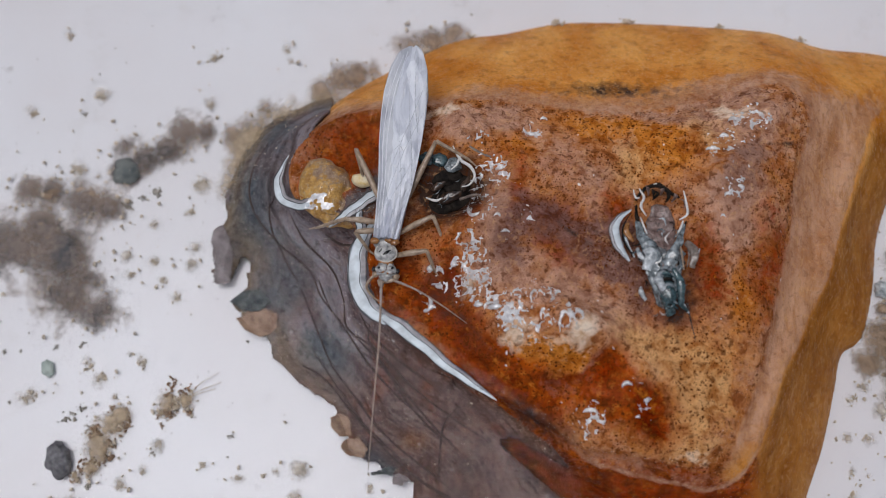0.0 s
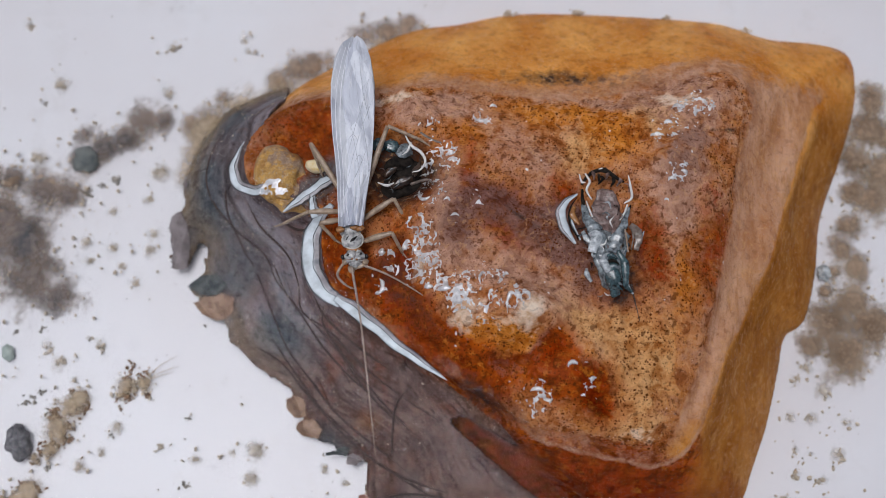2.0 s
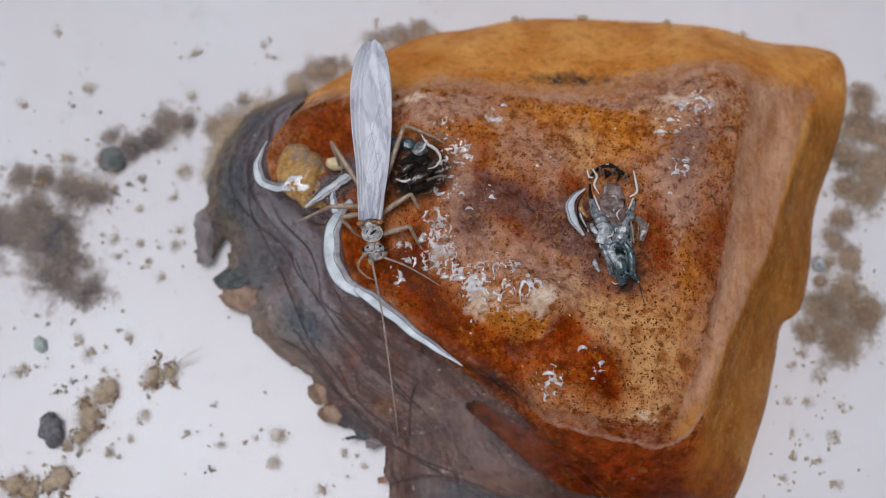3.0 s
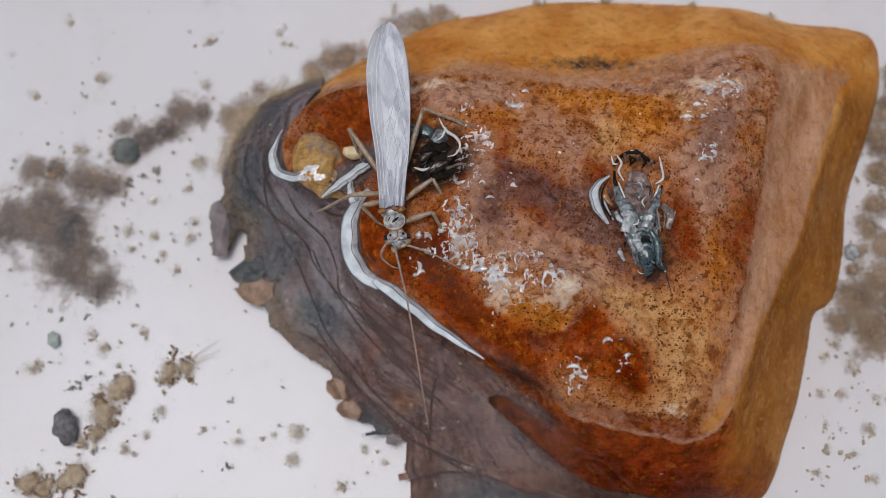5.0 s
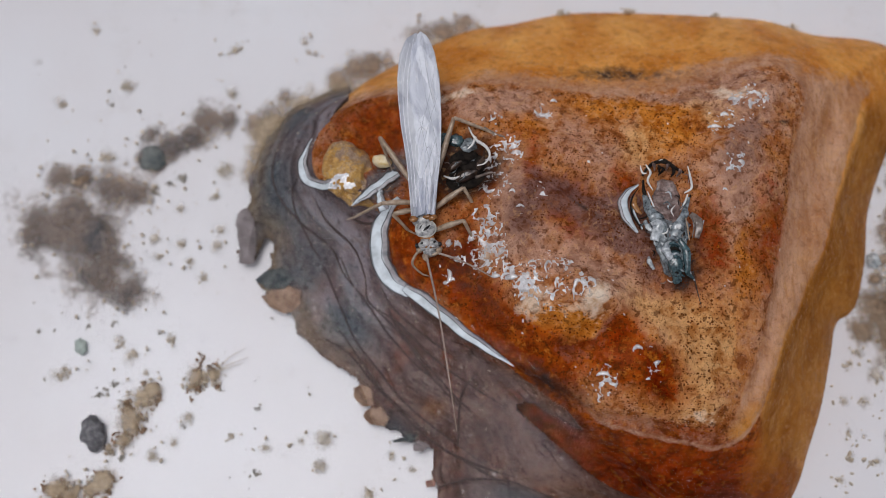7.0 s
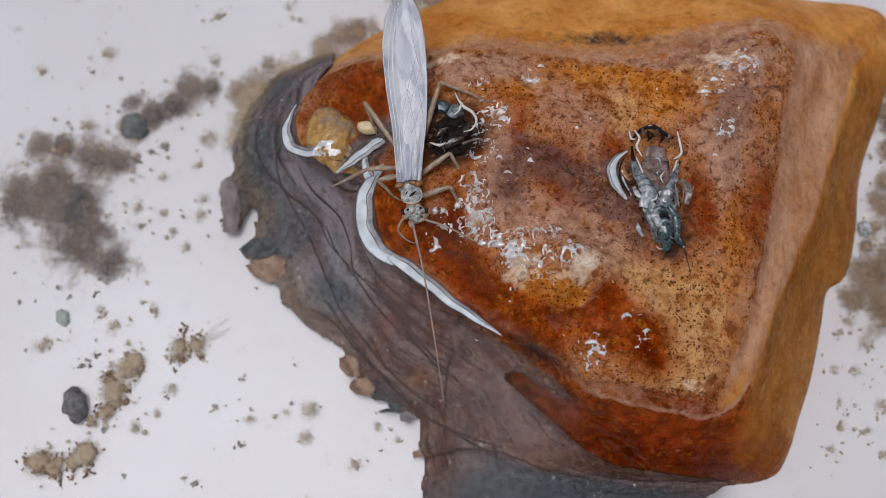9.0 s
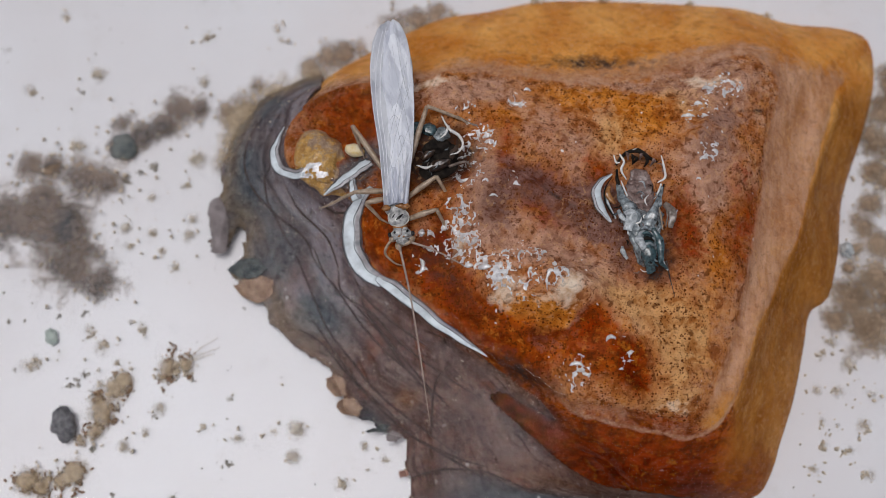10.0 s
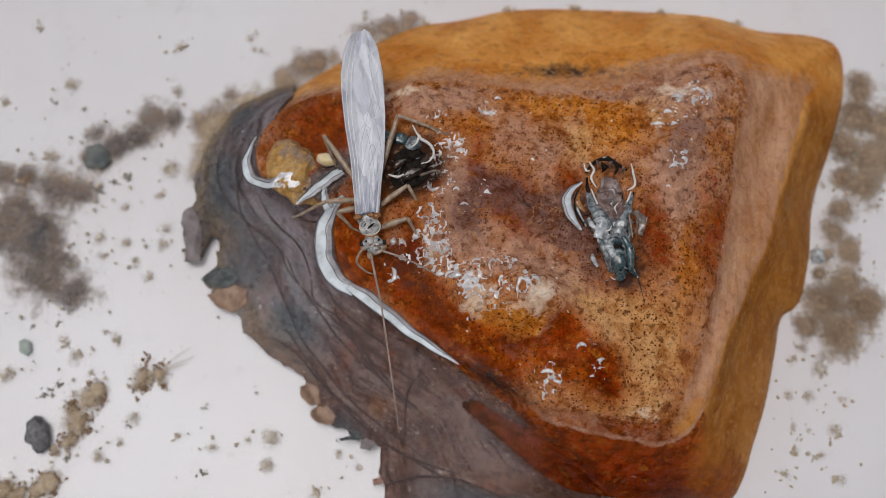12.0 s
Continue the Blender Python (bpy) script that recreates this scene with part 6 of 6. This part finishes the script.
# centre, half sizes, from and to angle in degrees, half width of the strip
CURLS = [(1.18, 0.33, 0.12, 0.26, 60, 400, 0.035), (2.0, 0.4, 0.10, 0.14, 40, 260, 0.04), (2.2, -0.75, 0.17, 0.42, 50, 290, 0.045), (2.66, -0.45, 0.14, 0.2, -40, 200, 0.04), (-0.16, 3.13, 0.11, 0.13, 0, 330, 0.035), (0.15, 2.56, 0.16, 0.1, 10, 180, 0.03),
         (-0.95, 3.65, 0.24, 0.34, 150, 330, 0.055), (7.41, 5.78, 0.26, 0.14, 20, 170, 0.05), (7.83, 6.35, 0.14, 0.15, 0, 300, 0.045), (8.27, 7.05, 0.22, 0.16, 10, 190, 0.05), (9.01, 6.81, 0.18, 0.18, 60, 260, 0.045), (7.91, 4.08, 0.16, 0.12, 20, 250, 0.045), (8.29, 4.38, 0.12, 0.12, -30, 200, 0.045),
         (7.68, 3.32, 0.08, 0.09, 0, 300, 0.03), (1.01, 6.70, 0.30, 0.18, 180, 360, 0.05), (1.45, 7.12, 0.12, 0.12, 0, 300, 0.035), (4.35, -2.72, 0.16, 0.16, 20, 330, 0.05), (5.1, -3.21, 0.12, 0.14, 60, 300, 0.04), (-2.63, 0.29, 0.2, 0.3, -100, 90, 0.06), (-2.15, 1.3, 0.12, 0.2, 0, 260, 0.06),
         (3.12, -3.55, 0.22, 0.12, 0, 190, 0.05), (3.55, -3.68, 0.16, 0.14, 160, 350, 0.05), (0.57, 0.49, 0.12, 0.12, 30, 300, 0.035), (-0.35, 0.0, 0.18, 0.16, 40, 260, 0.045), (0.2, -0.3, 0.2, 0.12, 190, 360, 0.05), (1.5, -0.35, 0.1, 0.22, 60, 280, 0.035), (-2.44, 1.42, 0.05, 0.12, 60, 240, 0.09), (-2.12, 0.92, 0.10, 0.05, 150, 330, 0.09), (-0.15, -0.05, 0.22, 0.06, 20, 180, 0.08), (0.25, -0.42, 0.20, 0.07, 200, 360, 0.08), (-0.75, 0.05, 0.15, 0.06, 10, 170, 0.06)]


def build_curls():
    """Small curled sky glints round bumps of the stone, built as pale rods."""
    for cx, cy, rx, ry, a0, a1, w in CURLS:
        n = 30
        t = np.radians(np.linspace(a0, a0 + min(a1 - a0, 165), n))
        wob = 1 + 0.14 * grain(np.cos(t) * 3 + cx, np.sin(t) * 3 + cy, 1.0, 461, 2)
        px, py = cx + rx * wob * np.cos(t), cy + ry * wob * np.sin(t)
        z = stone_height(px, py)[0] + 0.05
        width = 1.45 * w * np.sin(np.linspace(0.12, math.pi - 0.12, n)) * (1 + 0.5 * grain(px, py, 0.12, 462, 2))
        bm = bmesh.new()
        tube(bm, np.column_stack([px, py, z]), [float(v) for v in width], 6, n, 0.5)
        curl = part("curl_glint", bm, GLINT)
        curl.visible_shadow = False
        tagged(curl, "small curled sky glint on the wet stone, built as a pale rod", "water", "curls of water film")


# ---- what lies on the tray floor ----
BROWN = [(-16.4, 9.7, 0.26), (-11.9, 11.3, 0.28), (-19.2, 8.9, 0.19), (-18.0, 12.3, 0.19), (-8.9, 11.8, 0.16), (-8.7, 11.3, 0.14), (-11.9, 9.4, 0.16), (-17.0, 6.5, 0.33), (-12.0, 6.0, 0.33), (-12.4, 4.8, 0.21), (-13.8, 4.3, 0.16), (-12.1, 3.4, 0.21), (-14.8, 3.0, 0.19), (-13.7, 2.8, 0.21), (-12.2, 2.7, 0.19), (-13.3, 2.0, 0.16), (-14.6, 2.2, 0.19)]
BROWN_FRONT = [(-12.7, 1.4, 0.21), (-13.8, -1.2, 0.23), (-16.0, -1.3, 0.21), (-15.4, -1.9, 0.28), (-18.3, -2.8, 0.28), (-14.8, -2.6, 0.16), (-11.2, -5.1, 0.21), (-7.5, -5.2, 0.26), (-7.6, -6.3, 0.23), (-5.7, -7.3, 0.28), (-4.8, -5.9, 0.16), (-4.0, -6.4, 0.16), (-9.8, -5.6, 0.14), (-8.4, -5.3, 0.12), (-13.5, -5.4, 0.16), (-12.9, -4.4, 0.19), (-14.3, -6.0, 0.19)]
BROWN_RIGHT = [(13.9, -3.5, 0.19), (13.8, -4.9, 0.07), (14.9, -4.9, 0.23), (14.2, -5.9, 0.23), (13.2, -5.8, 0.23), (12.8, -6.6, 0.19), (13.0, -7.1, 0.09), (14.9, -6.8, 0.23), (13.2, -4.8, 0.14), (14.4, -2.5, 0.23), (15.2, -3.7, 0.14), (13.3, -2.1, 0.21), (13.8, -1.6, 0.19), (13.1, -3.5, 0.14)]
DARK = [(-13.8, 5.6, 0.28), (-14.3, 5.4, 0.19), (-15.1, 5.1, 0.23), (-17.1, 8.9, 0.12), (-16.4, -3.3, 0.28), (-16.1, -3.1, 0.21), (-15.7, -3.9, 0.14), (-16.3, -0.6, 0.14), (-17.3, -0.7, 0.12), (-18.9, -2.9, 0.09), (-13.1, -4.8, 0.12), (-10.3, -4.8, 0.06), (-10.1, -6.6, 0.21), (-10.2, -4.0, 0.14), (-11.8, -8.1, 0.21), (-12.3, -7.9, 0.16), (-14.7, -7.8, 0.12), (-15.6, -6.0, 0.19), (-14.3, -0.9, 0.12), (-19.3, -0.9, 0.12), (-18.7, -0.9, 0.09), (-9.8, -0.3, 0.07), (-10.7, 2.9, 0.12)]
LARGE = [(-15.2, -4.6, 0.52), (-14.8, -3.6, 0.47), (-14.5, -3.3, 0.38), (-15.5, -5.4, 0.33), (-16.0, -5.7, 0.23), (-18.0, -7.4, 0.52), (-16.2, -7.0, 0.47), (-16.6, -7.3, 0.33), (-17.4, -7.6, 0.33), (-12.7, -2.8, 0.42), (-12.0, -2.7, 0.33), (-12.9, -3.2, 0.23), (-17.2, -7.3, 0.19)]
CLOUD = [(-19.4, 3.4, 1.29), (-18.3, 4.1, 1.06), (-17.5, 2.9, 1.41), (-16.7, 5.1, 0.94), (-15.7, 4.9, 0.70), (-14.4, 7.0, 0.70), (-12.8, 8.1, 0.75), (-12.0, 8.2, 0.52), (-13.5, 7.5, 0.59), (-16.9, 1.5, 1.29), (-15.7, 0.8, 0.82), (-18.9, 5.6, 0.59), (-15.2, 7.5, 0.47), (-15.1, 6.5, 0.62), (-18.0, 5.6, 0.52)]
CLOUD_RIGHT = [(16.6, 5.2, 0.8), (17.2, 6.4, 1.0), (17.6, 7.8, 0.9), (15.7, 4.2, 0.6), (15.3, 3.2, 0.55), (15.9, 2.4, 0.6), (16.4, 0.2, 0.9), (16.8, 9.5, 0.7), (16.6, 8.2, 0.9), (16.2, 6.8, 0.9), (15.9, 5.5, 0.6), (14.7, 0.2, 0.94), (15.3, -0.9, 1.06), (14.0, -0.7, 0.59), (15.7, 1.1, 0.70), (15.0, 2.3, 0.33), (14.6, 1.4, 0.33), (16.0, 7.0, 0.52), (16.5, 7.9, 0.47), (15.8, 5.4, 0.33)]
CLOUD_TOP = [(-7.5, 10.0, 0.42), (-6.7, 10.5, 0.47), (-6.0, 10.6, 0.42), (-10.2, 8.5, 0.42), (-10.9, 8.0, 0.38), (-9.7, 9.1, 0.28), (-3.9, 12.0, 0.47), (-3.0, 12.3, 0.38), (-2.2, 12.6, 0.33), (-5.3, 10.8, 0.28)]


def flake(bm, x, y, z, r, rnd):
    m = Matrix.Translation((x, y, z)) @ Euler((rnd.uniform(0, 6), rnd.uniform(0, 6), rnd.uniform(0, 6))).to_matrix().to_4x4() @ Matrix.Diagonal((r * rnd.uniform(0.6, 1.3), r * rnd.uniform(0.5, 1.1), r * rnd.uniform(0.3, 0.8), 1))
    for v in bmesh.ops.create_icosphere(bm, subdivisions=1, radius=1.0, matrix=m)["verts"]:
        v.co += Vector((rnd.uniform(-1, 1), rnd.uniform(-1, 1), rnd.uniform(-1, 1))) * r * 0.28


def build_clumps():
    rnd = random.Random(11)
    for places, material, name, label, category, dense in (
            (BROWN, SILT, "sediment_clump", "small loose brown clump of silt on the white tray", "silt", 1.0), (BROWN_FRONT, SILT, "sediment_clump", "small loose brown clump of silt on the white tray", "silt", 1.0), (BROWN_RIGHT, SILT, "sediment_clump", "small loose brown clump of silt on the white tray", "silt", 1.0),
            (DARK, DARK_SILT, "grit_grain", "tiny dark grey grain on the white tray", "grit", 1.0), (LARGE, TAN_GRAIN, "sand_clump", "tan clump of sand grains on the white tray", "sand", 1.2)):
        for x, y, r in places:
            bm = bmesh.new()
            fineness = 0.70 if material is TAN_GRAIN else 1.0
            knots = [(rnd.gauss(0, 0.55) * r, rnd.gauss(0, 0.75) * r) for _ in range(5)] if material is TAN_GRAIN else [(0.0, 0.0), (rnd.gauss(0, 0.4) * r, rnd.gauss(0, 0.4) * r)]
            for k in range(int((6 + dense * 60 * r) / fineness ** 2)):
                a, d = rnd.uniform(0, 6.28), abs(rnd.gauss(0, 0.42 if material is TAN_GRAIN else 0.55)) * r
                ox, oy = knots[k % len(knots)]
                s = (rnd.uniform(0.10, 0.34) * r * (1.0 if d < r else 0.6) + 0.015) * fineness
                flake(bm, x + ox + d * math.cos(a), y + oy + d * math.sin(a) * 0.9, s * 0.5 + max(0, r - d) * 0.10, s, rnd)
            tagged(part(name, bm, material), label, category, category + " on the tray")


def build_silt():
    """Drifts of fluff: low uneven mounds, with single flakes on and round them."""
    rnd = random.Random(23)
    lift = 0.0
    for places, label in ((CLOUD, "loose drift of dark grey-brown silt on the tray floor"), (CLOUD_RIGHT, "drift of olive-brown silt beside the stone"), (CLOUD_TOP, "thin drift of silt behind the stone"), (LARGE, "sandy tan drift on the white tray"), (BROWN, "faint halo of fine silt round the clumps"), (BROWN_FRONT, "faint halo of fine silt round the clumps"), (BROWN_RIGHT, "faint halo of fine silt round the clumps")):
        halo = places in (BROWN, BROWN_FRONT, BROWN_RIGHT)
        p = np.array(places)
        pad = 2.2 * p[:, 2].max() + 0.5
        x, y = mesh_grid(p[:, 0].min() - pad, p[:, 0].max() + pad, p[:, 1].min() - pad, p[:, 1].max() + pad, 0.14)
        for layer, (material, k) in enumerate(((PALE_FILM if halo else TAN_FILM, 1.0),) if places is LARGE or halo else ((SILT_FILM, 1.0),) if places is CLOUD_TOP else ((TAN_FILM, 1.0), (SILT_FILM, 0.72)) if places is CLOUD_RIGHT else ((SILT_FILM, 1.0), (DARK_FILM, 0.58))):
            thick = np.zeros(x.shape)
            for cx, cy, r in places:
                thick = np.maximum(thick, (0.66 if halo else 1.0) * hump(x, y, cx, cy, (1.6 if halo else 1.75 if places is CLOUD_TOP else 1.15) * r * (0.8 + 0.2 * k)))
            thick = thick * (0.62 + 0.3 * k) + (0.45 if places is CLOUD_TOP else 0.20) * grain(x, y, 1.2, 80 + layer)
            thick = np.where(thick < 0.12, 0, thick)
            lift += 0.011
            z = 0.03 + lift + 0.06 * layer + 0.30 * np.clip(thick, 0, 1) + 0.03 * grain(x, y, 0.4, 83)
            keep = thick > 0.02
            for a in (0, 1):
                for s in (1, -1):
                    keep |= np.roll(thick > 0.02, s, a)
            tagged(sheet("silt_drift", x, y, z, keep, material, masks=dict(thick=thick)), label, "silt", kind="stuff")
        bm = bmesh.new()
        for cx, cy, r in places:
            wide = 2.6 if halo else 0.9
            for _ in range(int((9 if halo else 26) * r) + 2):
                flake(bm, rnd.gauss(cx, r * wide), rnd.gauss(cy, r * wide), 0.2, rnd.uniform(0.03, 0.11), rnd)
        tagged(part("silt", bm, SILT), label, "silt", kind="stuff")
    x, y = mesh_grid(-12.2, -5.0, 3.4, 10.6, 0.10)
    dm = distance(x, y, MARGIN_LINE[:40], False)
    z = np.maximum(np.where(inside(x, y, LEAF_LOOP), leaf_height(x, y)[0], 0.32), stone_height(x, y)[0]) + 0.07
    thick = np.exp(-(dm / 0.75) ** 2) * step(4.4, 6.0, y) * (0.62 + 0.5 * grain(x, y, 1.1, 451))
    tagged(sheet("silt_drift", x, y, z, thick > 0.06, TAN_FILM, masks=dict(thick=thick)), "olive-brown silt spilled over the dead leaf's margin", "silt", kind="stuff")
    for cx, cy, r in ((2.1, 12.85, 0.20), (4.9, 12.95, 0.14), (-1.4, 12.2, 0.20), (8.6, 12.75, 0.15), (-3.3, 11.5, 0.24), (11.8, 12.2, 0.14)):
        bm = bmesh.new()
        for _ in range(34):
            flake(bm, rnd.gauss(cx, r * 0.8), rnd.gauss(cy, r * 0.5), rnd.uniform(0.1, 0.7), rnd.uniform(0.03, 0.09), rnd)
        for _ in range(5):
            a = rnd.uniform(0.3, 2.8)
            tube(bm, [(cx, cy, 0.4), (cx + 0.5 * r * math.cos(a), cy + 0.7 * r * math.sin(a), 0.6), (cx + 1.3 * r * math.cos(a), cy + 1.5 * r * math.sin(a), 0.5)], [0.03, 0.025, 0.01], 5, 8)
        tagged(part("algae_tuft", bm, SILT), "small brown tuft of algae at the stone's foot", "algae", "tufts along the stone")
    verts = []
    for _ in range(2100):
        x, y = rnd.uniform(-11, 6), rnd.uniform(-9.5, 9)
        s = 0.013 + 0.045 * rnd.random() ** 4
        verts.append((x, y, s))
    p = np.array(verts)
    p = p[inside(p[:, 0], p[:, 1], LEAF_LOOP)]
    z = leaf_height(p[:, 0], p[:, 1])[0]
    bm = bmesh.new()
    for (x, y, s), h in zip(p, z):
        flake(bm, x, y, h + s * 0.3, s, rnd) if s > 0.03 else bmesh.ops.create_cone(bm, cap_ends=True, segments=4, radius1=s, radius2=s * 0.4, depth=s, matrix=Matrix.Translation((x, y, h + s * 0.3)))
    tagged(part("leaf_dust", bm, SILT), "pale grains of silt settled on the dead leaf", "silt", kind="stuff")
    bm = bmesh.new()
    for _ in range(420):
        x, y = rnd.uniform(-21, 17), rnd.uniform(-10, 14)
        s = 0.015 + 0.045 * rnd.random() ** 3
        flake(bm, x, y, s * 0.5, s, rnd)
    tagged(part("dust", bm, DARK_SILT), "fine dark specks scattered over the white tray", "silt", kind="stuff")


def build_grains():
    for name, x, y, radii, material, label, category in (
            ("slate_grain", -16.7, -5.05, (0.48, 0.68, 0.4), SLATE_GRAIN, "dark slate-grey grit stone on the white tray", "grit"),
            ("dark_grain", -15.1, 6.45, (0.52, 0.56, 0.24), DARK_GREEN, "blurred dark green-grey grain in the silt", "grit"),
            ("green_grain", -17.5, -1.55, (0.25, 0.33, 0.18), GREEN_GRAIN, "pale green grain on the white tray", "grit"),
            ("pale_grain", 14.6, 2.2, (0.28, 0.30, 0.24), PALE_SKIN, "small pale shell-like grain beside the stone", "grit")):
        bm = bmesh.new()
        lump(bm, (x, y, radii[2] * 0.8), radii, (0, 0, 15), 3, 0.45, x)
        tagged(part(name, bm, material), label, category, "grains on the tray")
    # a pale, hair-tailed wisp
    wisp = thing("plant_wisp", (-12.2, -2.8, 0), "pale feathery plant scrap on the white tray", "plant scrap")
    rnd = random.Random(3)
    bm = bmesh.new()
    for _ in range(26):
        flake(bm, rnd.gauss(0, 0.35), rnd.gauss(0, 0.22), 0.12, rnd.uniform(0.05, 0.16), rnd)
    part("tuft", bm, SILT, wisp)
    for dx, dy in ((1.4, 1.25), (1.5, 0.85), (1.3, 0.6)):
        bm = bmesh.new()
        tube(bm, [(0.1, 0.1, 0.2), (dx * 0.5, dy * 0.6, 0.25), (dx, dy, 0.12)], [0.022, 0.016, 0.008], 5, 14)
        part("hair", bm, SILT, wisp)


build_ground()
build_tray()
build_stone()
build_leaf()
build_water()
build_rims()
build_film_shine()
build_pebbles()
build_dark_nymph()
build_shed_skin()
build_glints()
build_curls()
build_silt()
build_clumps()
build_grains()
FLY, FEELERS = build_stonefly()


def motions():
    # the fly shuffles sideways at the start, then sits with small shifts
    walk(FLY, [(t, pose(x * MM, y * MM, 0, 0, 0, turn)) for t, x, y, turn in (
        (0.0, -4.05, 2.25, -4.5), (0.3, -3.86, 2.25, -1.5), (0.6, -3.60, 2.18, 2.0), (1.0, -3.58, 2.14, 2.6), (2.0, -3.58, 2.12, 2.6), (3.2, -3.58, 2.12, 2.6), (4.8, -3.45, 2.20, 4.3), (5.5, -3.45, 2.25, 4.3),
        (7.2, -3.42, 2.22, 4.3), (8.8, -3.42, 2.26, 4.3), (10.0, -3.42, 2.24, 4.3), (12.0, -3.42, 2.24, 4.3))])
    (long_one, a), (short_one, b) = FEELERS
    walk(long_one, [(t, pose(a[0] * MM, a[1] * MM, a[2] * MM, rx, 0, rz)) for t, rx, rz in (
        (0.0, 8, 2), (0.3, 4, -12), (0.6, 0, 8), (1.0, 0, 6), (2.0, 0, 7), (3.2, 0, 8), (4.8, 0, 8), (5.5, 0, 7), (7.2, 0, 7), (8.8, 0, 7), (10.0, 0, 7), (12.0, 0, 6))])
    walk(short_one, [(t, pose(b[0] * MM, b[1] * MM, b[2] * MM, rx, 0, rz)) for t, rx, rz in (
        (0.0, 0, 68), (0.3, 0, 60), (0.6, 0, 62), (1.0, 0, 62), (2.0, 0, 63), (3.2, 0, 63), (4.8, 0, 63), (12.0, 0, 63))])


motions()
